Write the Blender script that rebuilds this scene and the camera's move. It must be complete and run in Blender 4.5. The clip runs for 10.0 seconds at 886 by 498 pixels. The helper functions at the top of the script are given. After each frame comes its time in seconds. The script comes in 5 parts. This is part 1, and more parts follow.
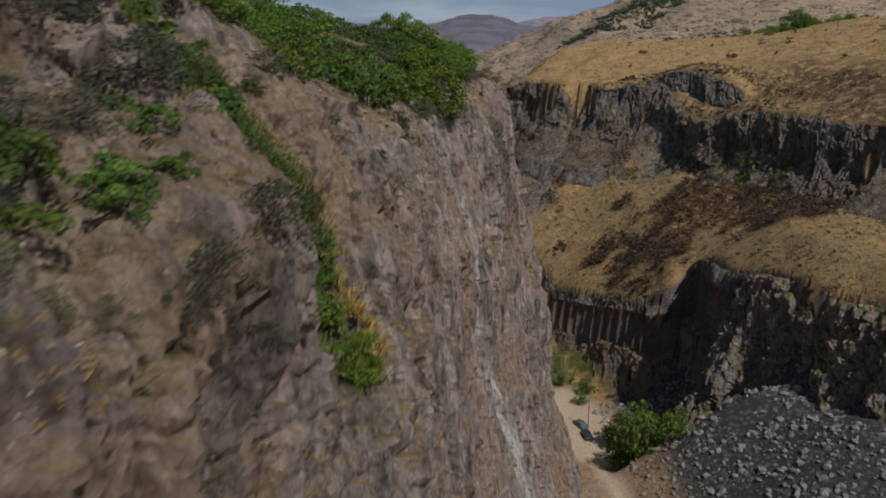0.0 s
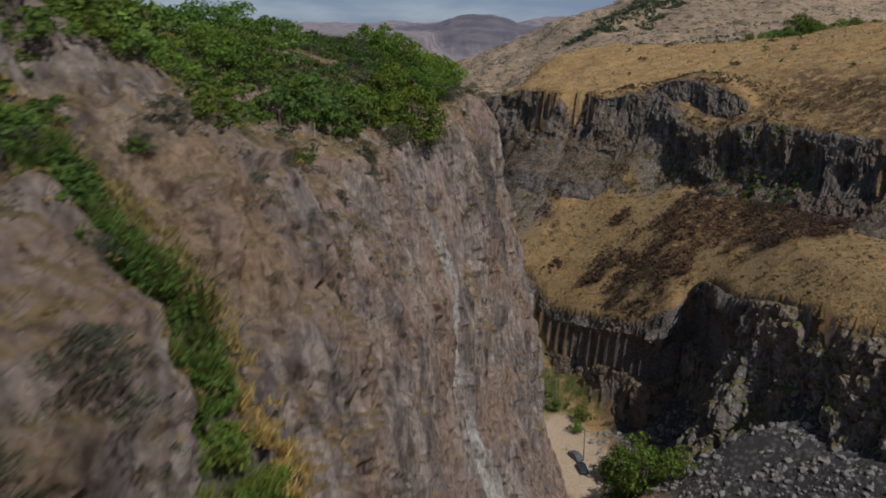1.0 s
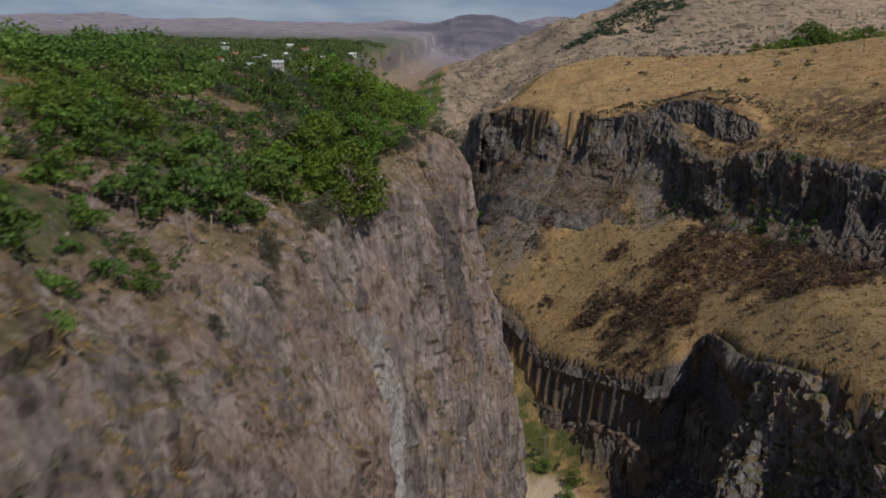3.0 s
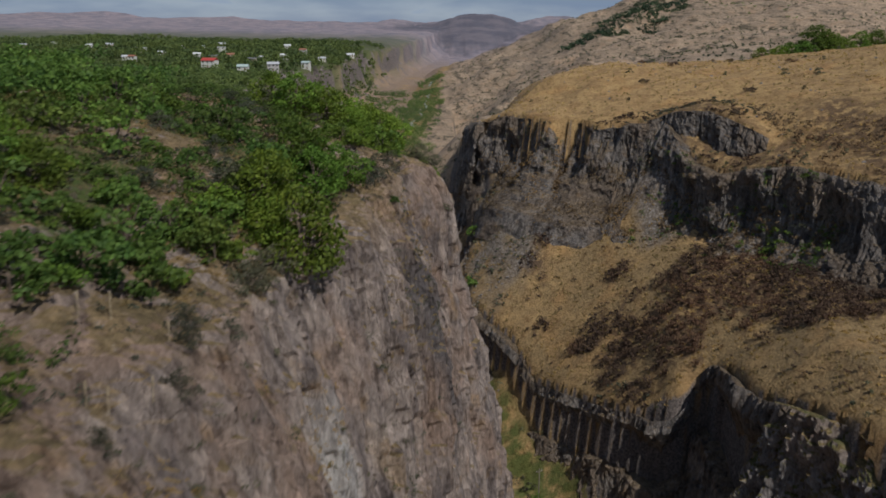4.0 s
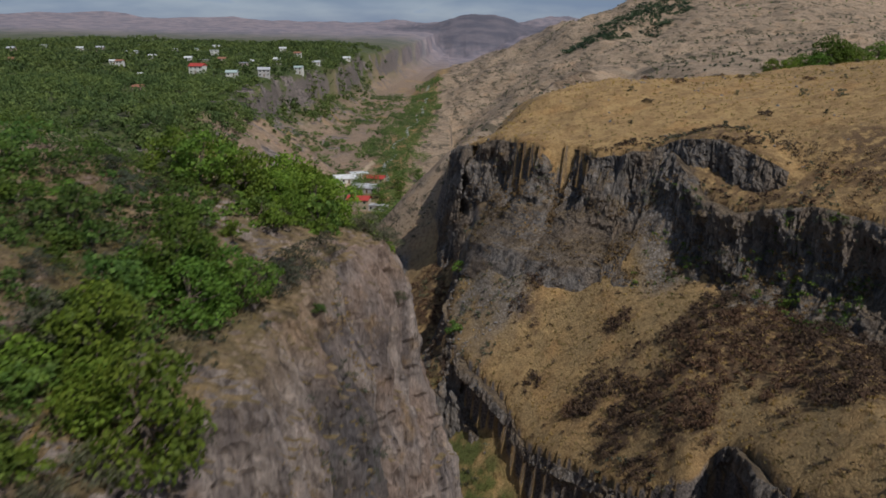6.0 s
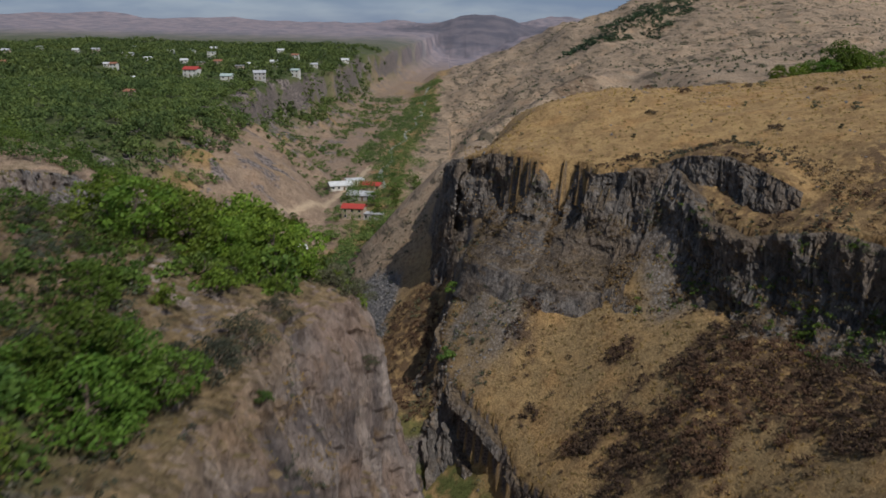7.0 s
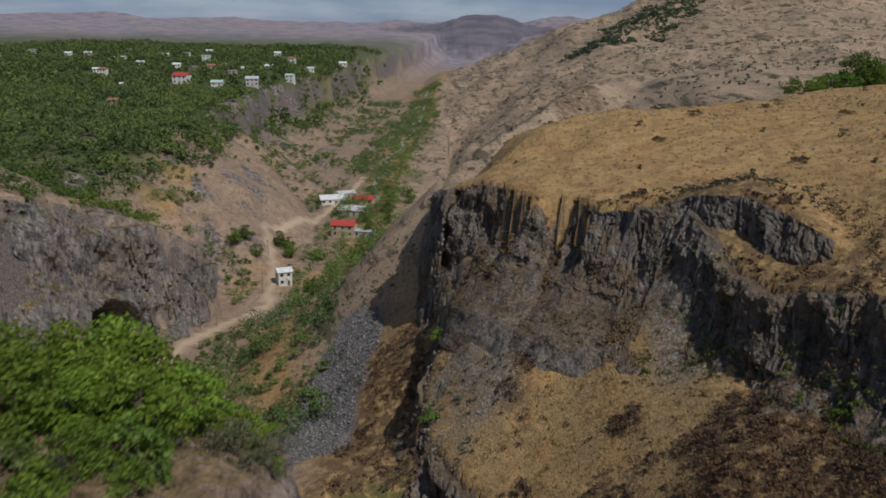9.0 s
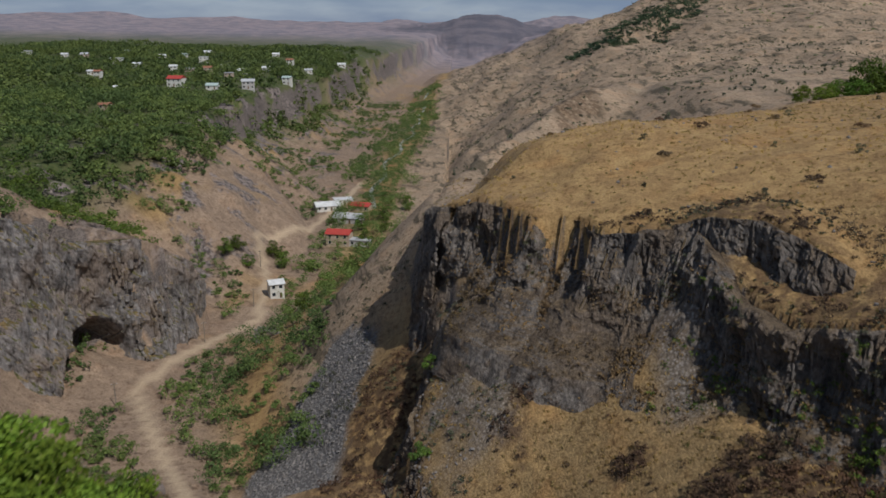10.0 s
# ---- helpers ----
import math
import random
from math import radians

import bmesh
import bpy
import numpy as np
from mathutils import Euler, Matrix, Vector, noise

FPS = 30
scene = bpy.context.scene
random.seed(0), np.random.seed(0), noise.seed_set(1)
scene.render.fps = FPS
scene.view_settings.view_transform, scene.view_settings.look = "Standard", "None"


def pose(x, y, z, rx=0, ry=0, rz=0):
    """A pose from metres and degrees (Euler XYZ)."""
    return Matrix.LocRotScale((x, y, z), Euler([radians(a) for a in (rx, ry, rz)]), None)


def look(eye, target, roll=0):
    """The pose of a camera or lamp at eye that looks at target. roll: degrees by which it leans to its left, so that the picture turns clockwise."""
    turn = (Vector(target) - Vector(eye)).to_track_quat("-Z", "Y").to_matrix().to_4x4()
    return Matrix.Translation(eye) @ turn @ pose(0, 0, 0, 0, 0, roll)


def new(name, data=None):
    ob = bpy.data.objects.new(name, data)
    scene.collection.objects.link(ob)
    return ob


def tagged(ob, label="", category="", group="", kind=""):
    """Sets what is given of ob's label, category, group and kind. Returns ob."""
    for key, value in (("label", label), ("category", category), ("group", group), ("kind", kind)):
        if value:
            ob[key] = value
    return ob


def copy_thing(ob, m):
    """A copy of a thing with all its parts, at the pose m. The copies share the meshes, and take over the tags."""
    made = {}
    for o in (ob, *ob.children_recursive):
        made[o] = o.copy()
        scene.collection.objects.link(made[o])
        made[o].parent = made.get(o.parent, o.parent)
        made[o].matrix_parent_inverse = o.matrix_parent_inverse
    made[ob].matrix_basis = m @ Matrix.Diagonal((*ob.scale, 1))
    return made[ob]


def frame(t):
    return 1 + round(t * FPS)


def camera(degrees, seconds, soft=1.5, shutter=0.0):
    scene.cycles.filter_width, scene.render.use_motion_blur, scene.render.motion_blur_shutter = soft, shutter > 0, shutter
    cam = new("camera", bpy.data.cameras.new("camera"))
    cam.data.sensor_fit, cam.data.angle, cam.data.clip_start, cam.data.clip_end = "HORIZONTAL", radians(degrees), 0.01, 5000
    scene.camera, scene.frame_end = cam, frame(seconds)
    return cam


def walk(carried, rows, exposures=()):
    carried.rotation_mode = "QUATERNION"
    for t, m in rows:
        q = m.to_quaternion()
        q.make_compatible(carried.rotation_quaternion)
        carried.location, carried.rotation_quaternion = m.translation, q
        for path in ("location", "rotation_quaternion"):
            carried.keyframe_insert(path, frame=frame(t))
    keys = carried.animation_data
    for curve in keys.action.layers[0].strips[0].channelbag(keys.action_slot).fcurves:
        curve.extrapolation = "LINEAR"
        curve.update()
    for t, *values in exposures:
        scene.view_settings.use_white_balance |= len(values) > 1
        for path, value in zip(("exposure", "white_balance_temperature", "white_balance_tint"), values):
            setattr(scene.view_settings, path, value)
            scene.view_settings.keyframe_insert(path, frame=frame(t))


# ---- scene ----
cam = camera(55.0, 10.0, soft=1.7, shutter=0.7)
METRES, EYE, TILT, LEAN, TURN = 115.0, 88.0, -14.7, 0.0, 0.0
WIDE = 1.257
ROWS = [
    (0.0, 0.0, 0.0, 0.0, -0.0, 0.0, 0.0),
    (0.5, 0.0097, 0.0433, 0.016, 0.0, -0.01, -0.01),
    (1.0, 0.0195, 0.0904, 0.0329, 0.03, -0.03, -0.05),
    (1.5, 0.0289, 0.1359, 0.0489, 0.03, -0.02, -0.06),
    (2.0, 0.0387, 0.1844, 0.0658, 0.05, -0.05, -0.1),
    (2.5, 0.0477, 0.2314, 0.0816, 0.05, -0.05, -0.14),
    (4.0, 0.0751, 0.3772, 0.1312, 0.12, -0.12, -0.24),
    (4.5, 0.0836, 0.4248, 0.1477, 0.12, -0.13, -0.26),
    (5.0, 0.0915, 0.4729, 0.1645, 0.14, -0.13, -0.29),
    (5.5, 0.0993, 0.5201, 0.1812, 0.17, -0.14, -0.3),
    (7.0, 0.1197, 0.662, 0.2313, 0.25, -0.15, -0.32),
    (7.5, 0.1263, 0.7086, 0.248, 0.27, -0.16, -0.32),
    (8.0, 0.133, 0.753, 0.2645, 0.3, -0.18, -0.31),
    (8.5, 0.14, 0.797, 0.281, 0.36, -0.19, -0.31),
    (9.0, 0.146, 0.8412, 0.2972, 0.41, -0.2, -0.34),
    (9.5, 0.1518, 0.8857, 0.3138, 0.43, -0.22, -0.35),
    (10.0, 0.1573, 0.9305, 0.3295, 0.48, -0.24, -0.33),
]
walk(cam, [(t, pose(0, 0, EYE, TILT, LEAN, TURN) @ pose(METRES * WIDE * x, METRES * y, METRES * WIDE * z, 90 + WIDE * pitch, roll, WIDE * yaw)) for t, x, y, z, yaw, pitch, roll in ROWS])


def part(name, verts, faces, material, parent=None, label="", smooth=False):
    """One mesh object, under a thing when a parent is given."""
    me = bpy.data.meshes.new(name)
    me.from_pydata(verts, [], faces)
    me.materials.append(material)
    if smooth:
        me.polygons.foreach_set("use_smooth", [True] * len(me.polygons))
    me.update()
    ob = new(name, me)
    ob.parent = parent
    return tagged(ob, label)


# ---- world and sun ----
SUN_FROM = Vector((0.47, -0.64, 0.92)).normalized()
world = bpy.data.worlds.new("sky")
scene.world = world
world.use_nodes = True
wn, wl = world.node_tree.nodes, world.node_tree.links
sky = wn.new("ShaderNodeTexSky")
sky.sky_type, sky.sun_disc = "NISHITA", False
sky.sun_elevation = math.asin(SUN_FROM.z)
sky.sun_rotation = math.atan2(SUN_FROM.x, SUN_FROM.y)
sky.altitude, sky.dust_density = 1400, 0.5
# broken cloud over the whole sky
geo = wn.new("ShaderNodeTexCoord")
stretch = wn.new("ShaderNodeMapping")
stretch.inputs["Scale"].default_value = (3.0, 3.0, 14.0)
puff = wn.new("ShaderNodeTexNoise")
puff.inputs["Scale"].default_value, puff.inputs["Detail"].default_value = 2.0, 6
ramp = wn.new("ShaderNodeValToRGB")
ramp.color_ramp.elements[0].position, ramp.color_ramp.elements[1].position = 0.42, 0.66
mix = wn.new("ShaderNodeMix")
mix.data_type = "RGBA"
wl.new(geo.outputs["Generated"], stretch.inputs["Vector"])
wl.new(stretch.outputs["Vector"], puff.inputs["Vector"])
wl.new(puff.outputs["Fac"], ramp.inputs["Fac"])
low = wn.new("ShaderNodeSeparateXYZ")
bank_of_cloud = wn.new("ShaderNodeMapRange")
bank_of_cloud.inputs["From Min"].default_value, bank_of_cloud.inputs["From Max"].default_value = 0.25, 0.02
bank_of_cloud.inputs["To Max"].default_value = 0.85
cover = wn.new("ShaderNodeMath")
cover.operation = "MAXIMUM"
tone = wn.new("ShaderNodeMix")
tone.data_type = "RGBA"
tone.inputs["A"].default_value, tone.inputs["B"].default_value = (1.6, 2.5, 4.4, 1), (3.7, 4.6, 6.0, 1)
wl.new(geo.outputs["Generated"], low.inputs[0])
wl.new(low.outputs["Z"], bank_of_cloud.inputs["Value"])
wl.new(ramp.outputs["Color"], cover.inputs[0])
wl.new(bank_of_cloud.outputs["Result"], cover.inputs[1])
wl.new(ramp.outputs["Color"], tone.inputs["Factor"])
wl.new(tone.outputs["Result"], mix.inputs["B"])
wl.new(cover.outputs[0], mix.inputs["Factor"])
wl.new(sky.outputs["Color"], mix.inputs["A"])
wl.new(mix.outputs["Result"], wn["Background"].inputs["Color"])
wn["Background"].inputs["Strength"].default_value = 0.078
sun = new("sun", bpy.data.lights.new("sun", "SUN"))
sun.data.energy, sun.data.angle, sun.data.color = 3.5, radians(0.6), (1.0, 0.98, 0.945)
sun.matrix_world = look(SUN_FROM * 500, (0, 0, 0))
scene.view_settings.exposure = -0.06


# ---- noise in numpy ----
def hash3(i, j, k, seed):
    h = (i * 374761393 + j * 668265263 + k * 2147483647 + seed * 974634777) & 0xFFFFFFFF
    h = ((h ^ (h >> 13)) * 1274126177) & 0xFFFFFFFF
    h = ((h ^ (h >> 16)) * 2246822519) & 0xFFFFFFFF
    return ((h ^ (h >> 15)) & 0xFFFFFF) / float(0xFFFFFF)


def vnoise(x, y, z, seed=0):
    """Value noise, -1 to 1."""
    xi, yi, zi = np.floor(x).astype(np.int64), np.floor(y).astype(np.int64), np.floor(z).astype(np.int64)
    fx, fy, fz = x - xi, y - yi, z - zi
    fx, fy, fz = (f * f * (3 - 2 * f) for f in (fx, fy, fz))
    out = 0
    for a in (0, 1):
        for b in (0, 1):
            for c in (0, 1):
                w = (fx if a else 1 - fx) * (fy if b else 1 - fy) * (fz if c else 1 - fz)
                out = out + w * hash3(xi + a, yi + b, zi + c, seed)
    return out * 2 - 1


def fbm(x, y, z, octaves=4, seed=0):
    out, amp = 0, 1.0
    for o in range(octaves):
        out = out + amp * vnoise(x * 2 ** o, y * 2 ** o, z * 2 ** o, seed + o)
        amp *= 0.5
    return out


def blocks(x, y, seed=0):
    """Cells in a plane: a random number of the nearest cell, and the gap between nearest and second nearest."""
    xi, yi = np.floor(x).astype(np.int64), np.floor(y).astype(np.int64)
    best, second = np.full(x.shape, 9.0), np.full(x.shape, 9.0)
    value = np.zeros(x.shape)
    for a in (-1, 0, 1):
        for b in (-1, 0, 1):
            cx, cy = xi + a, yi + b
            px = cx + 0.1 + 0.8 * hash3(cx, cy, cx * 0, seed)
            py = cy + 0.1 + 0.8 * hash3(cx, cy, cx * 0 + 1, seed)
            d = np.hypot(px - x, py - y)
            nearer = d < best
            second = np.where(nearer, best, np.minimum(second, d))
            value = np.where(nearer, hash3(cx, cy, cx * 0 + 2, seed), value)
            best = np.where(nearer, d, best)
    return value, second - best


def smooth(a, b, x):
    t = np.clip((x - a) / (b - a), 0, 1)
    return t * t * (3 - 2 * t)


# ---- the plan of the gorge ----
def curve(points, step=1.0, soft=4.0):
    """A rim as an evenly spaced, softened line of x, y, z, with its outward side on its right."""
    p = np.array(points, float)
    s = np.concatenate([[0], np.cumsum(np.hypot(*np.diff(p[:, :2], axis=0).T))])
    t = np.arange(0, s[-1], step)
    q = np.stack([np.interp(t, s, p[:, i]) for i in range(3)], 1)
    k = np.exp(-0.5 * (np.arange(-3 * soft, 3 * soft + step, step) / soft) ** 2)
    k /= k.sum()
    pad = len(k) // 2
    return np.stack([np.convolve(np.pad(q[:, i], pad, mode="reflect", reflect_type="odd"), k, "valid") for i in range(3)], 1)


def ragged(rim, amount, wave, seed):
    """The same rim, wandering in plan and height."""
    d = np.arange(len(rim)) / wave
    out = rim.copy()
    for i in range(3):
        out[:, i] += amount * (0.6 if i == 2 else 1.0) * fbm(d, d * 0, d * 0 + 3 * i, 3, seed)
    return out


# each rim runs so that its cliff falls away to the right of the line
RIM_LEFT = curve([(-120, 172, 82), (-40, 173, 80), (-14, 171, 77), (-4, 168.5, 76), (4, 165, 75.5), (8.2, 160, 76), (9, 155.5, 77.3), (8, 149, 78.5), (5.8, 141, 79.2), (3.8, 132, 79), (3, 118, 77),
                  (-2.5, 103, 77), (-6.5, 82, 76), (-6.5, 57, 82), (-7.6, 47, 81), (-7.7, 42.5, 80.5), (-10, 36, 80), (-9, 26, 80), (-12.5, 0, 80), (-14, -60, 80), (-20, -160, 80)][::-1], 1.0, 2.5)
RIM_UPPER = curve([(900, 1100, 60), (160, 720, 70), (80, 520, 74), (27, 400, 60), (15, 345, 55), (16.5, 320, 60), (19, 306, 66), (22, 301, 67.5), (28, 296, 69), (33, 290, 69.5), (36.5, 278.5, 69.5), (41, 279, 69.7),
                   (47, 277, 69.5), (49.5, 270, 69), (55, 268.5, 69.5), (61, 265, 71), (66, 261, 72), (69, 253.5, 68), (71, 244.5, 63), (74.5, 236.5, 63), (79, 230.5, 64.8), (85, 226, 66), (89, 219, 66),
                   (93, 208, 66), (100, 192, 67), (112, 170, 70), (150, 140, 75), (260, 100, 80), (500, 60, 88)], 1.0, 1.5)
RIM_LOWER = curve([(150, 335, 50), (60, 318, 52), (23, 303, 56), (20.5, 289, 48), (18.5, 279, 39), (15, 266, 31), (15.5, 254, 27.5), (21, 245, 25), (27, 236, 22), (31, 224, 17.5), (36, 215, 19), (43, 202, 22), (51, 191, 24),
                   (54.5, 190, 26.5), (58.5, 195.5, 32), (61, 192, 36), (60.5, 184, 37), (61, 176.5, 37), (65.5, 162, 39.5), (68, 154, 40.5), (73, 146, 40), (78, 132, 42), (95, 110, 44), (200, 60, 60), (400, 0, 80)], 1.0, 2.0)
RIM_CAVE = curve([(-700, 330, 70), (-260, 330, 64), (-140, 325, 60), (-108, 326, 58), (-97, 334, 55), (-89, 345, 48), (-81, 357, 43.5), (-74, 370, 41.5), (-68, 384, 32), (-63, 394, 20), (-70, 408, 13), (-90, 425, 16), (-130, 445, 30), (-300, 500, 45)], 1.0, 3.0)
RIM_TIER = curve([(56, 330, 64), (58, 290, 68), (62, 267, 71), (66.5, 261.5, 73.5), (68.5, 257.5, 75), (72, 256.5, 75.6), (77, 251, 74.5), (81, 243.5, 72), (87, 240, 68.5), (98, 237, 66), (120, 240, 60)], 1.0, 1.5)
RIM_LEFT = ragged(RIM_LEFT, 0.9, 9, 101)
RIM_UPPER = ragged(RIM_UPPER, 0.9, 7, 102)
RIM_TIER = ragged(RIM_TIER, 0.8, 6, 105)
RIM_LOWER = ragged(RIM_LOWER, 0.7, 8, 103)
RIM_CAVE = ragged(RIM_CAVE, 2.0, 16, 104)
RIVER_Y = [-400, 150, 200, 260, 300, 340, 380, 430, 560, 700, 900, 1300, 2000, 3200, 5200]
RIVER_X = [50, 44, 30, 0, -25, -38, -33, -24, -22, -24, -14, -8, 40, 90, 150]
RIVER_Z = [2, 0, -1, -1, -1, 0, 0, -1, -9, -22, -36, -48, -50, -40, -20]


def signed(rim, x, y):
    """Distance from a rim, positive on its high side, with the index of the nearest point."""
    best, index = np.full(x.shape, 1e9), np.zeros(x.shape, int)
    pts = rim[::2]
    for i in range(0, len(pts)):
        d = (x - pts[i, 0]) ** 2 + (y - pts[i, 1]) ** 2
        near = d < best
        best = np.where(near, d, best)
        index = np.where(near, i, index)
    a = pts[np.clip(index - 1, 0, len(pts) - 1)]
    b = pts[np.clip(index + 1, 0, len(pts) - 1)]
    cross = (b[..., 0] - a[..., 0]) * (y - a[..., 1]) - (b[..., 1] - a[..., 1]) * (x - a[..., 0])
    top, weight = np.zeros(x.shape), np.zeros(x.shape)
    for i in range(0, len(pts), 2):
        w = 1 / ((x - pts[i, 0]) ** 2 + (y - pts[i, 1]) ** 2 + 6) ** 2
        top, weight = top + w * pts[i, 2], weight + w
    return np.sign(cross) * np.sqrt(best), top / weight


FALL_LEFT = ([0, 2, 4, 6, 8, 12, 19, 30], [0, 5, 10, 20, 35, 52, 80, 92])
FACE_LEFT = ([-26, -20, -10, -4, 0, 2, 4, 6, 8, 12, 19, 30], [-11, -10, -6.5, -2.6, 0, 5, 10, 20, 35, 52, 80, 92])
RISE_LEFT = ([20, 45, 62, 80, 105, 140, 165], [1.5, 1.5, 1.25, 1.1, 1.0, 0.8, 0.45])
FALL_UPPER = ([0, 1.5, 3.5, 8, 17, 24, 45, 80], [0, 8, 13, 17, 23.5, 31, 56, 100])
FALL_WEST = ([0, 1.5, 3, 6, 30, 60], [0, 12, 24, 32, 54, 70])
SLOPE_WEST = ([0, 6, 20, 40, 70], [0, 4, 18, 42, 62])
NOSE_DROP = ([148, 162, 176, 190, 200, 244, 250, 266, 274, 300], [0.75, 1.6, 1.9, 1.25, 1.0, 1.0, 0.4, 0.5, 0.9, 1.2])
FALL_LOWER = ([0, 1.5, 4.5, 6, 9, 14, 40], [0, 12, 16, 22, 23.5, 25, 46])
FALL_CAVE = ([0, 2, 4, 6, 9, 30], [0, 15, 30, 44, 50, 60])


CAVE = (-82, 349)


def land(x, y, detail=True):
    """Height of the ground."""
    n1 = fbm(x / 60, y / 60, x * 0, 4, 3)
    n2 = fbm(x / 9, y / 9, x * 0, 3, 9)
    rx, rz = np.interp(y, RIVER_Y, RIVER_X), np.interp(y, RIVER_Y, RIVER_Z)
    d = x - rx
    wob = d + 10 * n1 * smooth(20, 120, np.abs(d))
    # left bank up to the village plateau
    zp = 57 + 0.016 * np.clip(-d - 130, 0, 3000) + 0.006 * np.clip(y - 900, 0, 4000)
    flat = np.interp(y, [100, 250, 300, 420, 470, 560], [14, 20, 36, 36, 14, 0])
    edge = wob + 7 * vnoise(x / 16, y / 16, x * 0, 14)
    f = np.interp(-edge, [0, 10, 25, 52, 80, 96, 130], [0, 0.03, 0.14, 0.52, 0.80, 0.94, 1.0])
    f = np.where(y > 600, np.interp(-edge, [0, 10, 25, 60, 90, 97, 130], [0, 0.03, 0.12, 0.42, 0.62, 0.94, 1.0]), f)
    f2 = np.interp(-edge - flat, [-40, 0, 10, 22, 45, 72, 90, 130], [0, 0.07, 0.09, 0.18, 0.52, 0.80, 0.94, 1.0])
    f = np.where(flat > 1, np.minimum(f, f2), f)
    left = rz + (zp - rz) * f + n1 * 3 * f + 7 * f * (1 - f) * (fbm(x / 20, y / 20, x * 0, 4, 16) + 0.3)
    # right bank up to the hillside
    zr = np.interp(y, [0, 300, 380, 700, 1500, 2500, 4000], [14, 22, 60, 84, 90, 70, 60]) + 0.004 * np.clip(d - 300, 0, 3000)
    g = np.interp(wob, [0, 12, 60, 120, 200, 300], [0, 0.04, 0.36, 0.64, 0.9, 1.0])
    right = rz + (zr - rz) * g + n1 * 4 * g
    right = right + 10 * (0.6 - np.abs(fbm(x / 110, y / 140, x * 0, 4, 33))) * smooth(380, 650, y) * smooth(30, 110, d)
    right = right + 2.2 * fbm(x / 26, y / 32, x * 0, 3, 36) * smooth(360, 480, y) * smooth(20, 70, d)
    h = np.where(d < 0, left, right)
    # the cone of the mountain, with gullies, and hills far off
    r = np.sqrt((x - 440) ** 2 + (0.55 * (y - 1350)) ** 2 + 60 ** 2)
    h = np.maximum(h, 192 - 0.40 * r + 7 * n1 + 14 * (0.5 - np.abs(fbm(x / 120, y / 120, x * 0, 4, 35))) + 5 * np.abs(vnoise(np.arctan2(y - 1350, x - 440) * 9, r / 300, x * 0, 5)))
    h = np.maximum(h, 330 - 0.35 * np.sqrt((x - 1500) ** 2 + (y - 2600) ** 2 + 100 ** 2) + 12 * n1)
    h = np.maximum(h, 165 - 0.42 * np.sqrt((x - 125) ** 2 + 0.3 * (y - 3500) ** 2 + 90 ** 2) + 6 * n1)
    h = np.maximum(h, 128 - 0.2 * np.sqrt((x - 520) ** 2 + 0.2 * (y - 4450) ** 2 + 80 ** 2) + 8 * n1)
    h = h + smooth(2200, 4600, y) * (12 + 26 * vnoise(x / 700, y / 500, x * 0, 21) + 14 * fbm(x / 260, y / 320, x * 0, 3, 22))
    # massifs with their cliffs
    s, z = signed(RIM_LEFT, x, y)
    up = np.interp(s, [1, 4, 10, 20, 40, 90], [0, 2.6, 6.5, 10, 13, 17]) * np.interp(y, *RISE_LEFT)
    down = np.interp(-s + 1.8, *FALL_LEFT)
    under = 1.9 * smooth(26, 20, s)
    down = down * np.where(y < 46, 1.6, 1.0)
    h = np.maximum(h, np.where(s > 0, z + up + 0.5 * n2, z - down) - under)
    s, z = signed(RIM_CAVE, x, y)
    s = s - 20 * smooth(18, 14, np.hypot(x - CAVE[0], y - CAVE[1]))
    h = np.maximum(h, np.where(s > 0, z + np.interp(s, [0, 10, 30, 100], [0, 3.5, 10, 18]) + n2, z - np.interp(-s + 0.8, *FALL_CAVE)))
    s, z = signed(RIM_LOWER, x, y)
    terrace = np.minimum(z + np.interp(s, [0, 5, 12, 25, 45, 90], [0, 4, 9.5, 17.5, 24, 31]), 46.5 + 0.04 * s)
    h = np.maximum(h, np.where(s > 0, terrace + 0.35 * n2, z - np.interp(-s + 1.0, *FALL_LOWER) * np.interp(y, *NOSE_DROP)))
    s, z = signed(RIM_UPPER, x, y)
    west = smooth(25, 17, x)
    back = smooth(298, 368, y)
    wall = np.interp(-s + 1.0, *FALL_WEST) * (1 - back) + np.interp(-s + 1.0, *SLOPE_WEST) * back
    down = np.interp(-s + 2.4, *FALL_UPPER) * (1 - west) + wall * west
    crest = (24 - 16 * smooth(85, 135, x)) * smooth(0, 75, y - 342 - 0.25 * (x - 60)) * smooth(0, 30, s)
    h = np.maximum(h, np.where(s > 0, z + np.interp(s, [0, 10, 30, 80, 200], [0, 3.5, 9, 17, 21]) + 0.1 * np.clip(x - 70, 0, 60) * smooth(5, 30, s) + np.interp(x, [30, 65, 90, 120], [9.5, 8, 1, -4]) * smooth(290, 330, y) * smooth(8, 24, s) + 0.4 * n2 - crest, z - down))
    s, z = signed(RIM_TIER, x, y)
    h = np.maximum(h, np.where(s > 0, z + np.interp(s, [0, 8, 20, 60, 5000], [0, 2, 2, -20, -5000]), z - np.interp(1 - s, [0, 1, 2.5, 6, 12, 5000], [0, 4, 7.5, 12, 20, 5000])) + 0.3 * n2)
    return h + 0.12 * n2


# ---- materials ----
def material(name, rough=0.9):
    m = bpy.data.materials.new(name)
    m.use_nodes = True
    b = m.node_tree.nodes["Principled BSDF"]
    b.inputs["Roughness"].default_value = rough
    b.inputs["Specular IOR Level"].default_value = 0.2
    return m, m.node_tree.nodes, m.node_tree.links, b


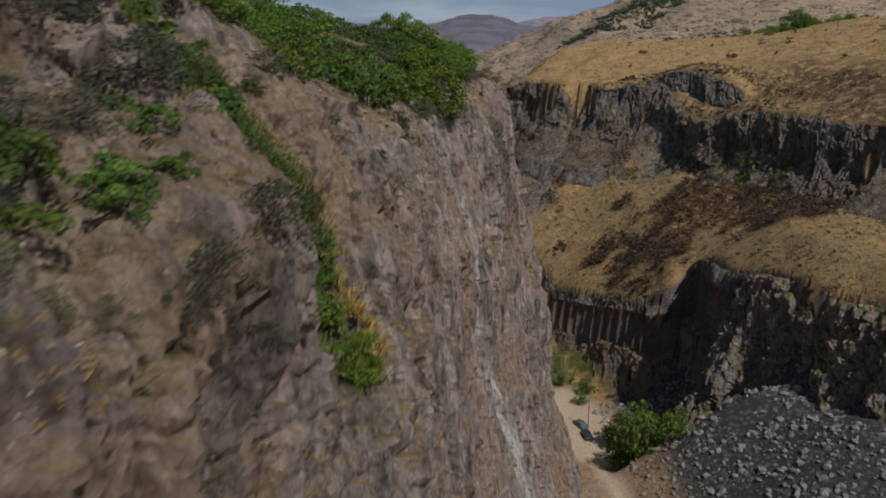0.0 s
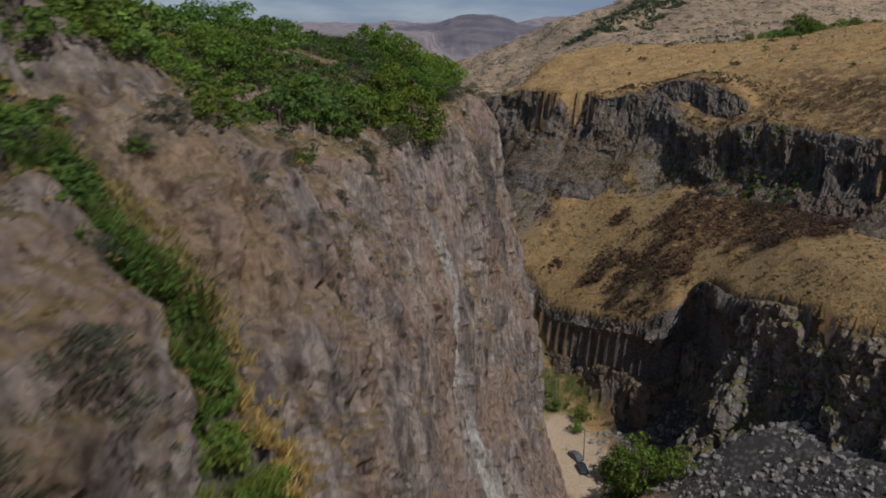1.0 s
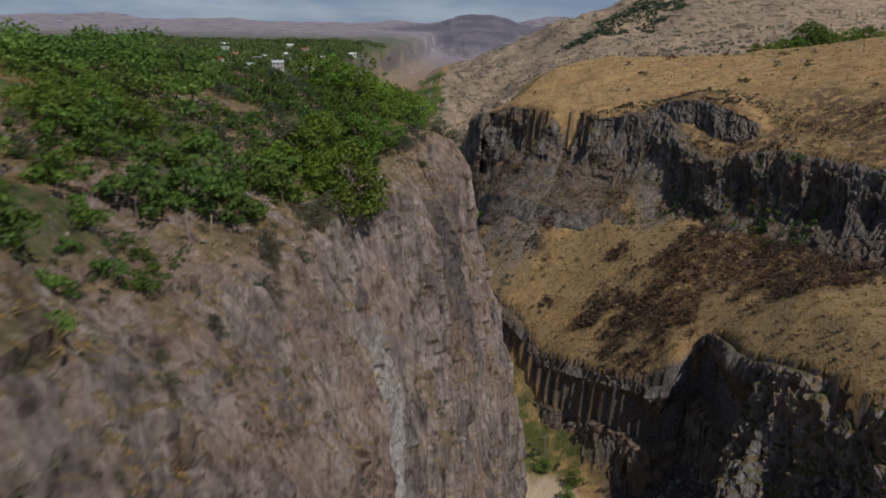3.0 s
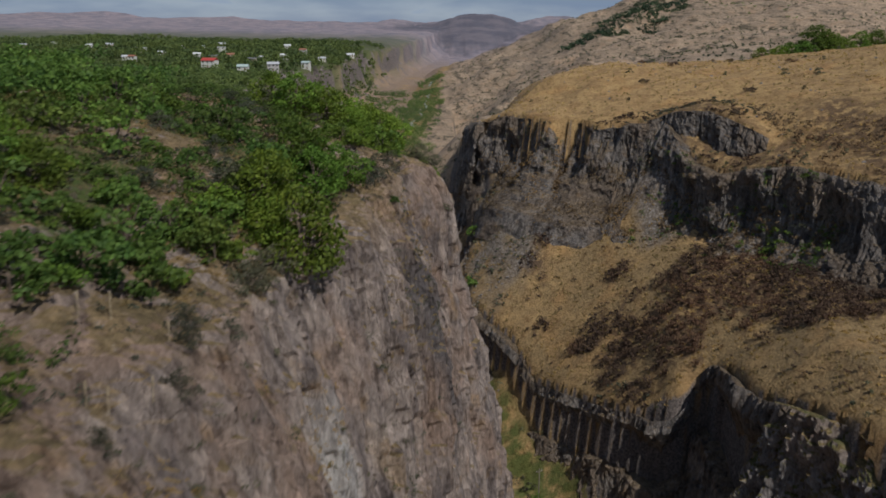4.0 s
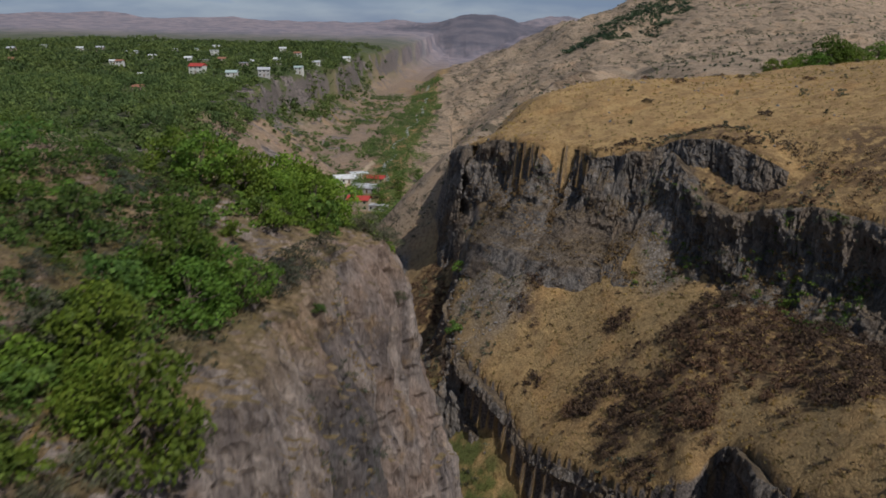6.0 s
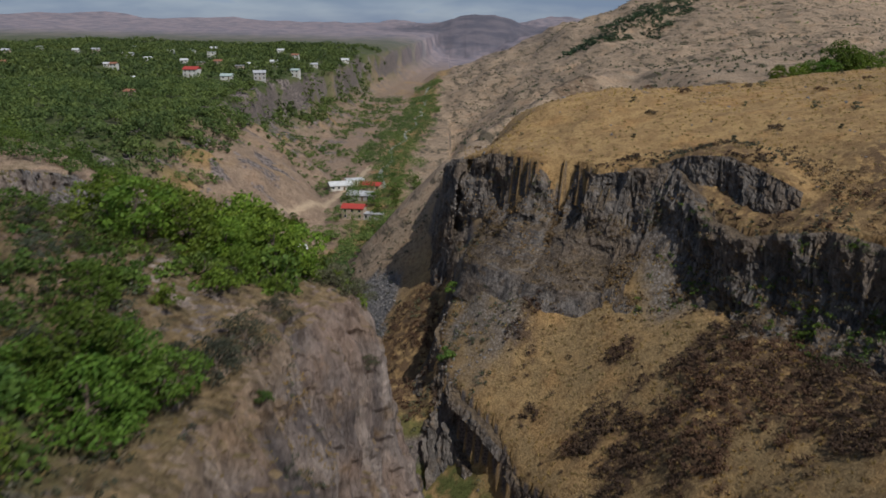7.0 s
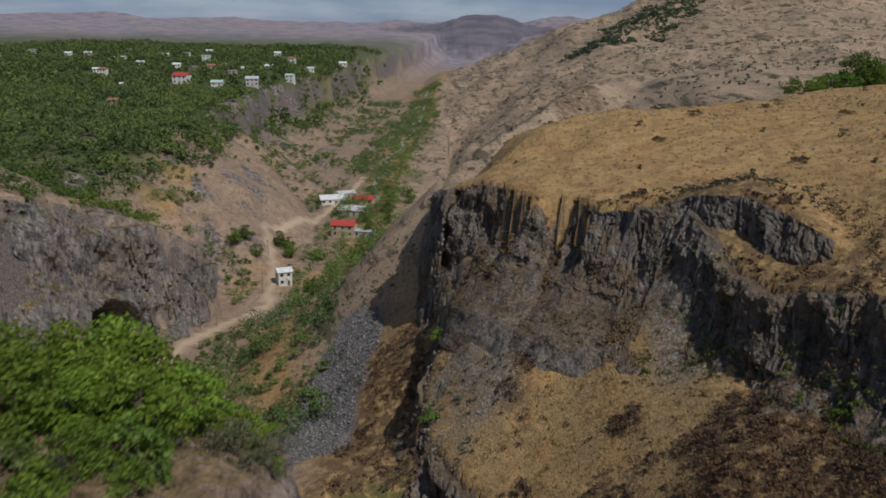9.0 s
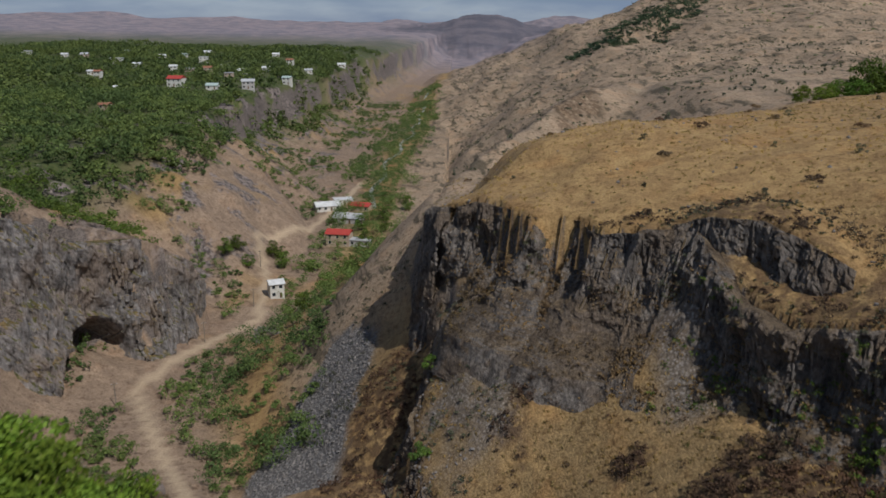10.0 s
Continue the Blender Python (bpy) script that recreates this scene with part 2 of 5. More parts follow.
class Mat:
    """A small builder of node materials in world space."""

    def __init__(self, name, rough=0.9):
        self.m, self.n, self.l, self.b = material(name, rough)
        self.g = self.n.new("ShaderNodeNewGeometry")

    def noise(self, scale, detail=5, stretch=(1, 1, 1), rough=0.6, kind="noise"):
        mp = self.n.new("ShaderNodeMapping")
        mp.inputs["Scale"].default_value = [scale * s for s in stretch]
        self.l.new(self.g.outputs["Position"], mp.inputs["Vector"])
        if kind == "noise":
            t = self.n.new("ShaderNodeTexNoise")
            t.inputs["Scale"].default_value, t.inputs["Detail"].default_value, t.inputs["Roughness"].default_value = 1, detail, rough
        else:
            t = self.n.new("ShaderNodeTexVoronoi")
            t.feature = kind
            t.inputs["Scale"].default_value = 1
        self.l.new(mp.outputs["Vector"], t.inputs["Vector"])
        return t.outputs["Distance"] if kind != "noise" else t.outputs["Fac"]

    def step(self, value, lo, hi):
        r = self.n.new("ShaderNodeMapRange")
        r.interpolation_type = "SMOOTHSTEP"
        r.inputs["From Min"].default_value, r.inputs["From Max"].default_value = lo, hi
        self.l.new(value, r.inputs["Value"])
        return r.outputs["Result"]

    def math(self, op, a, b):
        m = self.n.new("ShaderNodeMath")
        m.operation = op
        for i, v in enumerate((a, b)):
            if isinstance(v, (int, float)):
                m.inputs[i].default_value = v
            else:
                self.l.new(v, m.inputs[i])
        return m.outputs[0]

    def mix(self, fac, a, b, blend="MIX"):
        m = self.n.new("ShaderNodeMix")
        m.data_type, m.blend_type = "RGBA", blend
        if isinstance(fac, (int, float)):
            m.inputs["Factor"].default_value = fac
        else:
            self.l.new(fac, m.inputs["Factor"])
        for key, v in (("A", a), ("B", b)):
            if isinstance(v, tuple):
                m.inputs[key].default_value = (*v, 1)
            else:
                self.l.new(v, m.inputs[key])
        return m.outputs["Result"]

    def normal_z(self):
        s = self.n.new("ShaderNodeSeparateXYZ")
        self.l.new(self.g.outputs["Normal"], s.inputs[0])
        return s.outputs["Z"]

    def attribute(self, name):
        a = self.n.new("ShaderNodeAttribute")
        a.attribute_name = name
        return a.outputs["Fac"]

    def done(self, color, bump=None, height=0.3):
        self.l.new(color, self.b.inputs["Base Color"])
        if bump is not None:
            b = self.n.new("ShaderNodeBump")
            b.inputs["Strength"].default_value, b.inputs["Distance"].default_value = 1.0, height
            self.l.new(bump, b.inputs["Height"])
            self.l.new(b.outputs["Normal"], self.b.inputs["Normal"])
        return self.m


def mat_ground():
    k = Mat("dry_ground", 0.95)
    big, mid, fine = k.noise(0.02, 4), k.noise(0.25, 6), k.noise(2.5, 6)
    straw = k.mix(k.step(mid, 0.35, 0.65), (0.425, 0.28, 0.124), (0.305, 0.19, 0.086))
    soil = k.mix(k.step(mid, 0.3, 0.7), (0.36, 0.262, 0.185), (0.25, 0.178, 0.128))
    base = k.mix(k.attribute("soil"), straw, soil)
    base = k.mix(k.math("MULTIPLY", k.attribute("green"), k.step(mid, 0.3, 0.55)), base, (0.085, 0.115, 0.03))
    base = k.mix(k.math("MULTIPLY", k.attribute("terrace"), k.step(k.noise(0.12, 5), 0.3, 0.6)), base, k.mix(k.step(fine, 0.3, 0.7), (0.33, 0.225, 0.105), (0.22, 0.15, 0.075)))
    base = k.mix(k.attribute("hill"), base, k.mix(k.step(k.noise(0.05, 5), 0.35, 0.65), (0.43, 0.315, 0.215), (0.30, 0.225, 0.157)))
    base = k.mix(k.math("MULTIPLY", k.attribute("hill"), k.step(k.noise(0.28, 5, (1, 1, 1), 0.75), 0.56, 0.64)), base, (0.085, 0.075, 0.045))
    strata = k.noise(0.11, 5, (1.0, 0.28, 2.6), 0.65)
    base = k.mix(k.math("MULTIPLY", k.attribute("hill"), k.step(strata, 0.52, 0.62)), base, (0.125, 0.10, 0.068))
    base = k.mix(k.math("MULTIPLY", k.attribute("hill"), k.step(strata, 0.40, 0.33)), base, (0.40, 0.31, 0.215))
    clods = k.noise(0.8, 6, (1, 1, 1), 0.7)
    base = k.mix(k.step(clods, 0.50, 0.64), base, k.mix(1.0, base, (0.62, 0.58, 0.55), "MULTIPLY"))
    base = k.mix(k.step(k.noise(0.09, 4), 0.52, 0.66), base, k.mix(1.0, base, (1.07, 1.0, 0.94), "MULTIPLY"))
    base = k.mix(k.attribute("wooded"), base, k.mix(k.step(mid, 0.35, 0.6), (0.06, 0.085, 0.026), (0.10, 0.11, 0.045)))
    base = k.mix(k.math("MULTIPLY", k.attribute("brown"), k.step(k.noise(0.5, 5), 0.36, 0.54)), base, (0.115, 0.072, 0.042))
    rock = k.mix(k.step(fine, 0.35, 0.65), (0.20, 0.165, 0.145), (0.10, 0.085, 0.078))
    steep = k.step(k.math("ADD", k.normal_z(), k.math("MULTIPLY", mid, 0.25)), 0.66, 0.52)
    base = k.mix(steep, base, rock)
    crag = k.math("MULTIPLY", k.attribute("crag"), k.step(k.noise(0.045, 6, (1, 1, 1), 0.7), 0.52, 0.6))
    base = k.mix(crag, base, k.mix(k.step(k.noise(0.5, 6, (1, 1, 1), 0.7), 0.4, 0.6), (0.27, 0.225, 0.205), (0.085, 0.07, 0.066)))
    # distance haze, painted into the ground as a mauve-grey tint
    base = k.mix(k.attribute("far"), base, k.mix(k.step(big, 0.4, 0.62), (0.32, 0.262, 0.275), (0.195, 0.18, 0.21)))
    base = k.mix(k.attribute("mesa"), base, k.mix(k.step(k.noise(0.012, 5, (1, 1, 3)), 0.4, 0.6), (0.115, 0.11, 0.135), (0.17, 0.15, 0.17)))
    base = k.mix(k.attribute("scree"), base, k.mix(k.step(k.noise(1.6, 3, (1, 1, 1), 0.5, "F1"), 0.1, 0.6), (0.31, 0.295, 0.285), (0.12, 0.112, 0.108)))
    # broken basalt, its tone darkened to paint in the shade below the cliff
    base = k.mix(k.attribute("rubble"), base, k.mix(k.step(k.noise(0.9, 3, (1, 1, 1), 0.5, "F1"), 0.1, 0.6), (0.12, 0.11, 0.105), (0.05, 0.046, 0.044)))
    base = k.mix(k.attribute("road"), base, (0.50, 0.38, 0.26))
    base = k.mix(k.step(fine, 0.3, 0.75), base, k.mix(1.0, base, (0.62, 0.6, 0.58), "MULTIPLY"))
    return k.done(base, k.math("ADD", k.math("MULTIPLY", mid, 1.5), fine), 0.35)


def mat_cliff(name, tones, grass, lichen, ledge_at=0.75):
    """Rock in three tones with upright streaks; dry grass on the flatter ledges."""
    k = Mat(name, 0.92)
    up = k.noise(0.55, 6, (1, 1, 0.12))
    fine, mid, big = k.noise(2.2, 7, (1, 1, 0.45), 0.7), k.noise(0.3, 5), k.noise(0.07, 3)
    c = k.mix(k.step(up, 0.38, 0.62), tones[0], tones[1])
    c = k.mix(k.step(big, 0.45, 0.62), c, tones[2])
    c = k.mix(k.math("MULTIPLY", k.step(mid, 0.55, 0.72), lichen), c, (0.36, 0.21, 0.075))
    c = k.mix(k.attribute("white"), c, (0.60, 0.56, 0.52))
    c = k.mix(k.math("MULTIPLY", k.attribute("orange"), 0.4), c, (0.40, 0.26, 0.12))
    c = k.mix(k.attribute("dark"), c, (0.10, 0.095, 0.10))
    ledge = k.step(k.math("ADD", k.normal_z(), k.math("MULTIPLY", mid, 0.6)), ledge_at, ledge_at + 0.2)
    c = k.mix(ledge, c, k.mix(k.step(mid, 0.4, 0.6), grass[0], grass[1]))
    c = k.mix(k.math("MULTIPLY", k.attribute("green"), k.step(fine, 0.3, 0.6)), c, (0.085, 0.12, 0.03))
    blot = k.noise(0.8, 5, (1, 1, 0.5), 0.65)
    c = k.mix(k.step(blot, 0.5, 0.68), c, k.mix(1.0, c, (0.45, 0.43, 0.42), "MULTIPLY"))
    c = k.mix(k.step(blot, 0.44, 0.30), c, k.mix(1.0, c, (1.35, 1.32, 1.3), "MULTIPLY"))
    pale = k.noise(1.5, 6, (1, 1, 0.4), 0.7)
    c = k.mix(k.math("MULTIPLY", k.step(pale, 0.57, 0.70), 0.55), c, k.mix(0.45, c, (0.62, 0.54, 0.48)))
    # upright crevices, with their shade painted into the colour where the bump sinks
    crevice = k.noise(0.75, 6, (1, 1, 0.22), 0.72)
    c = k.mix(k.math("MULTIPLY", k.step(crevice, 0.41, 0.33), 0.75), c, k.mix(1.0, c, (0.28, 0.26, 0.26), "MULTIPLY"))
    cracks = k.step(k.noise(0.9, 2, (1.1, 1.1, 0.3), 0.5, "DISTANCE_TO_EDGE"), 0.05, 0.0)
    c = k.mix(k.math("MULTIPLY", cracks, 0.1), c, (0.05, 0.042, 0.04))
    c = k.mix(k.step(fine, 0.3, 0.72), k.mix(1.0, c, (0.55, 0.54, 0.53), "MULTIPLY"), c)
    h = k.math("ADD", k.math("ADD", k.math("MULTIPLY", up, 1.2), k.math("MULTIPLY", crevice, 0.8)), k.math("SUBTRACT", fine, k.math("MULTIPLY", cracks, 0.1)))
    return k.done(c, h, 0.6)


GROUND = mat_ground()
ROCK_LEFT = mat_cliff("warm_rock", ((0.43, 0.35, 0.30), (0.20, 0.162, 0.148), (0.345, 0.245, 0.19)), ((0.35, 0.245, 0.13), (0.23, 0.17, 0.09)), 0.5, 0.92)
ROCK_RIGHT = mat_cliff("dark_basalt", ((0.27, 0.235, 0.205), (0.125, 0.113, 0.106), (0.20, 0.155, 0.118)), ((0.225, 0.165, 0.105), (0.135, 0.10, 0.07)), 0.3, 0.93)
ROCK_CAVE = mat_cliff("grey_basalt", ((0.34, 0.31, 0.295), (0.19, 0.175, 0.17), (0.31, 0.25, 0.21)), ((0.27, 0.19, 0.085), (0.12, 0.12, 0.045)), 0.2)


def grid_mesh(name, verts, nu, nv, mat, masks=None, smooth_faces=True):
    """A sheet of nu x nv vertices, row by row."""
    i = np.arange((nu - 1) * (nv - 1))
    a = (i // (nv - 1)) * nv + i % (nv - 1)
    quads = np.stack([a, a + nv, a + nv + 1, a + 1], 1)
    me = bpy.data.meshes.new(name)
    me.vertices.add(nu * nv)
    me.vertices.foreach_set("co", verts.reshape(-1).astype(np.float32))
    me.loops.add(quads.size)
    me.loops.foreach_set("vertex_index", quads.reshape(-1).astype(np.int32))
    me.polygons.add(len(quads))
    me.polygons.foreach_set("loop_start", (np.arange(len(quads)) * 4).astype(np.int32))
    me.update(calc_edges=True)
    me.polygons.foreach_set("use_smooth", np.full(len(quads), smooth_faces))
    for key, values in (masks or {}).items():
        at = me.attributes.new(key, "FLOAT", "POINT")
        at.data.foreach_set("value", values.reshape(-1).astype(np.float32))
    me.materials.append(mat)
    return new(name, me)


# ---- the ground, one sheet to the horizon ----
def lines(core, step, mid, step2, end, grow):
    out = list(np.arange(core[0], core[1], step)) + list(np.arange(core[1], mid[1], step2))
    v, st = mid[1], step2
    while v < end[1]:
        out.append(v)
        st *= grow
        v += st
    out.append(end[1])
    v, st = core[0] - step2, step2
    while v > end[0]:
        out.append(v)
        if v < mid[0]:
            st *= grow
        v -= st
    out.append(end[0])
    return np.array(sorted(out))


def distance_to(points, x, y):
    """Distance in plan to a broken line."""
    best = np.full(x.shape, 1e9)
    for (ax, ay), (bx, by) in zip(points, points[1:]):
        t = np.clip(((x - ax) * (bx - ax) + (y - ay) * (by - ay)) / ((bx - ax) ** 2 + (by - ay) ** 2), 0, 1)
        best = np.minimum(best, np.hypot(x - ax - t * (bx - ax), y - ay - t * (by - ay)))
    return best


# thorn scrub on the terrace: centre and half-widths of each patch
PATCHES = [(76, 198, 9, 8), (85, 193, 7, 8), (75, 213, 12, 12), (67, 223, 8, 7), (85, 205, 8, 10), (79, 192, 6, 8), (63, 212, 7, 7), (51, 214, 7, 6), (44, 223, 5, 4), (57, 205, 5, 7), (52, 236.7, 3.4, 1.9), (36.7, 256.5, 2.2, 2), (32.4, 253, 2.6, 2),
           (35.3, 247, 1.6, 1.2), (33.7, 235.5, 2, 1.5), (54, 227, 2.6, 1.5), (59, 225, 2.4, 2), (88, 219, 6, 3), (47, 199, 3, 4)]


def thorny(x, y):
    rag = fbm(x / 5, y / 5, x * 0, 3, 44)
    out = 0 * x
    for cx, cy, a, b in PATCHES:
        out = np.maximum(out, smooth(1.12, 0.9, np.hypot((x - cx) / a, (y - cy) / b) + 0.42 * rag))
    return out


ROAD = [(34, 120), (30, 165), (24, 200), (0, 232), (-30, 275), (-56, 318), (-69, 343), (-64, 367), (-55, 388), (-48, 408), (-53, 449), (-64, 484), (-50, 515), (-39, 580), (-34, 640)]
PATH = [(-50, 402), (-36, 381), (-27, 386), (-16, 392), (-8, 420)]
gx = lines((-45, 110), 1.6, (-220, 260), 2.6, (-3600, 3600), 1.07)
gy = lines((0, 320), 1.6, (-20, 640), 2.6, (-500, 4800), 1.035)
X, Y = np.meshgrid(gx, gy, indexing="ij")
H = land(X, Y)
road = np.maximum.reduce([smooth(2.1, 1.3, distance_to(ROAD, X, Y)), smooth(1.1, 0.9, np.hypot((X - 31) / 8, (Y - 178) / 19) + 0.2 * vnoise(X / 5, Y / 5, X * 0, 46)), 0.7 * smooth(1.8, 0.9, distance_to(PATH, X, Y))])
sl, _ = signed(RIM_LEFT, X, Y)
su, _ = signed(RIM_UPPER, X, Y)
st, _ = signed(RIM_LOWER, X, Y)
wood = fbm(X / 25, Y / 25, X * 0, 3, 40)
bank = X - np.interp(Y, RIVER_Y, RIVER_X)
rag = wood + 0.9 * fbm(X / 6, Y / 6, X * 0, 3, 44)
brown = smooth(0, 2, st) * smooth(0, -3, su) * thorny(X, Y)
flank = smooth(-4, 0, X - 0.2 * (Y - 284)) * smooth(20, 14, X) * smooth(246, 254, Y) * smooth(310, 300, Y)
behind = smooth(0, 3, su) * smooth(34, 20, su + 6 * rag) * smooth(86, 97, X + 3 * rag) * smooth(150, 165, Y) * smooth(262, 245, Y)
bench = smooth(0, 2, su) * smooth(17, 10, su + 4 * rag) * smooth(64, 68, X) * smooth(96, 88, X) * smooth(224, 230, Y)
brown = np.maximum.reduce([brown, 0.8 * flank, 0.9 * behind, 0.75 * bench])
hill = smooth(330, 380, Y - 0.5 * (X - 60)) * smooth(5, 20, bank)
# how strongly the painted haze tint covers the land, by distance
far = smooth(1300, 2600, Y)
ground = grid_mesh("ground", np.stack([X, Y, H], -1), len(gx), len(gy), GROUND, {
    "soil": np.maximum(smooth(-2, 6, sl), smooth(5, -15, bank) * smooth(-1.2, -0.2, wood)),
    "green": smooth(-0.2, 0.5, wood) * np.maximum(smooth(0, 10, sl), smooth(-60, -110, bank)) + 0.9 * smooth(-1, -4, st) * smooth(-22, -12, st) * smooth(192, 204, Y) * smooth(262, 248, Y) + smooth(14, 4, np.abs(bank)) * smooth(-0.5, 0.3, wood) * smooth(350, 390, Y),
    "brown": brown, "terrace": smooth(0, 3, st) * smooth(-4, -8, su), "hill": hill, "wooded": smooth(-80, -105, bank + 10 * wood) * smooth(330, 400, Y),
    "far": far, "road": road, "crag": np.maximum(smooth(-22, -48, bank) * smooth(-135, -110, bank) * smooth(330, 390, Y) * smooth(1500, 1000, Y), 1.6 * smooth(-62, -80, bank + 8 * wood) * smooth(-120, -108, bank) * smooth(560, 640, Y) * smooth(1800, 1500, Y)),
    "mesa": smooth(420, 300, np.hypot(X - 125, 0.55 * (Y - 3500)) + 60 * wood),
    "scree": 0.75 * smooth(-19, -13, su + 2 * rag) * smooth(2, -1, su) * smooth(55, 60, X) * smooth(73, 69, X) * smooth(236, 243, Y) + 0.7 * smooth(0, 2, st) * smooth(15, 5, np.abs(X - 21) + 7 * rag) * smooth(239, 252, Y + 6 * rag) * smooth(300, 285, Y) * smooth(-0.7, 0.3, fbm(X / 5, Y / 5, X * 0, 3, 120)) + smooth(1.06, 0.94, np.hypot((X + 11 - 0.12 * (Y - 300)) / 13, (Y - 298) / 36) + 0.12 * rag),
    # rubble floor under the terrace cliff that carries the painted shade
    "rubble": smooth(0.5, -1.5, st) * smooth(-62, -40, st) * smooth(38, 44, X) * smooth(202, 190, Y) * smooth(30, 60, Y)})
tagged(ground, "dry straw-coloured gorge ground with scrub and bare soil", "ground", kind="structure")


# ---- cliffs ----
def cliff(name, rim, span, fall, mat, step, rows, label, size=(1.0, 4.0), depth=0.9, rough=1.0, over=0.0, seed=1, masks=None, batter=None, lip=2.0, rise=None, crag=0.0, hollows=(), streaks=None, even=12, drop=None, calm=None):
    """A cliff below a rim, from its lip down its profile, broken into upright blocks."""
    s = np.arange(span[0], span[1], step)
    at = np.arange(len(rim), dtype=float)
    c = np.stack([np.interp(s, at, rim[:, i]) for i in range(3)], 1)
    t = np.gradient(np.stack([np.convolve(np.pad(c[:, i], even, mode="reflect", reflect_type="odd"), np.ones(2 * even + 1) / (2 * even + 1), "valid") for i in range(2)], 1), axis=0)
    t /= np.linalg.norm(t, axis=1)[:, None]
    nx, ny = t[:, 1], -t[:, 0]
    outs, falls = np.array(fall[0], float), np.array(fall[1], float)
    length = np.concatenate([[0], np.cumsum(np.hypot(np.diff(outs), np.diff(falls)))])
    v = np.linspace(-lip, length[-1], rows)
    o, f = np.interp(v, length, outs), np.interp(v, length, falls)
    o, f = np.where(v < 0, v + outs[0], o), np.where(v < 0, falls[0] - (0.5 if lip < 5 else 0.12) * v, f)
    at_s = lambda values, S: np.interp(S, s, values)
    k = np.ones(len(s)) if batter is None else np.interp(c[:, 1], *batter)
    drop_by = np.ones(len(s)) if drop is None else np.interp(c[:, 1], *drop)
    lift = np.ones(len(s)) if rise is None else np.interp(c[:, 1], *rise)

    def shape(S, V, blocky=True):
        """Places on the face, S along the rim and V down the profile."""
        o0, f0 = np.interp(V, v, o), np.interp(V, v, f)
        O = o0 * np.where(o0 > 0, at_s(k, S), 1)
        Z = at_s(c[:, 2], S) - f0 * np.where(f0 < 0, at_s(lift, S), 1)
        warp = 0.8 * fbm(S / 5, V / 9, S * 0, 3, seed + 7)
        big = fbm(S / 14, V / 22, S * 0, 3, seed + 11)
        rid = 1 - 2 * np.abs(fbm(S / 7, V / 10, S * 0, 3, seed + 31))
        D = rough * (1.5 * big + 0.9 * crag * rid)
        if blocky:
            b1, e1 = blocks((S + warp) / size[0], (V + 1.5 * warp) / size[1], seed)
            b2, e2 = blocks((S + warp) / (size[0] * 3.5), (V + warp) / (size[1] * 2.2), seed + 3)
            b3, e3 = blocks((S - warp) / (size[0] * 0.45), (V + warp) / (size[1] * 0.4), seed + 9)
            D = D + depth * ((b1 - 0.5) + 1.6 * (b2 - 0.5) + 0.4 * (b3 - 0.5) - 0.3 * smooth(0.10, 0.0, e1) - 0.55 * smooth(0.08, 0.0, e2)) + 0.25 * rough * fbm(S, V / 2, S * 0, 3, seed + 5)
            if streaks is not None:
                D = D + 0.42 * (0.5 - np.abs(fbm(S / 1.7, V / 2.4, S * 0, 3, seed + 51))) - 0.5 * smooth(0.12, 0.0, np.abs(fbm(S / 4.5 + V / 11, V / 13, S * 0, 3, seed + 53)))
                w = np.interp(at_s(c[:, 1], S), *streaks) * smooth(18, 34, V)
                u1, g1 = blocks((S + 0.5 * warp) / 1.1, (V + 3 * warp) / 11, seed + 40)
                u2, g2 = blocks((S + 0.5 * warp) / 3.2, (V + 3 * warp) / 26, seed + 41)
                up = rough * (1.5 * big + 0.5 * rid) + 1.0 * (u1 - 0.5) + 1.5 * (u2 - 0.5) + 0.35 * (b3 - 0.5)
                D = D * (1 - w) + up * w
                D = D * (1 - (1 - np.interp(at_s(c[:, 1], S), [44, 60], [1.0, 0.35])) * smooth(30, 22, V))
        D = D * smooth(-lip, 1.0, V)
        D = D if calm is None else D * (1 - 0.65 * smooth(calm[0], calm[1], V + 2.5 * big))
        CX, CY, NX, NY = at_s(c[:, 0], S), at_s(c[:, 1], S), at_s(nx, S), at_s(ny, S)
        for hx, hy, hz, hr, hh, hd in hollows:
            arch = np.hypot(np.hypot(CX + NX * O - hx, CY + NY * O - hy) / hr, np.where(Z < hz, (hz - Z) / 3, (Z - hz) / hh))
            D = D - hd * smooth(1.05, 0.75, arch + 0.12 * big)
        lean = smooth(32, 24, V) if streaks is not None else 0 * V
        D = np.clip(D, -2.6, 2.6) if streaks is not None else D
        O = O + D * (1 - 0.5 * lean) + over
        Z = Z - np.where(f0 > 0, f0, 0) * (at_s(drop_by, S) - 1)
        return np.stack([CX + NX * O, CY + NY * O, Z + D * (0.25 + 0.5 * lean)], -1)

    S, V = np.meshgrid(s, v, indexing="ij")
    P = shape(S, V)
    ob = grid_mesh(name, P, len(s), rows, mat, masks(P[..., 0], P[..., 1], P[..., 2]) if masks else None, False)
    return tagged(ob, label, "cliff", kind="structure"), shape


def along(rim, y, x=None):
    return int(np.argmin((rim[:, 1] - y) ** 2 + (0 if x is None else (rim[:, 0] - x) ** 2)))


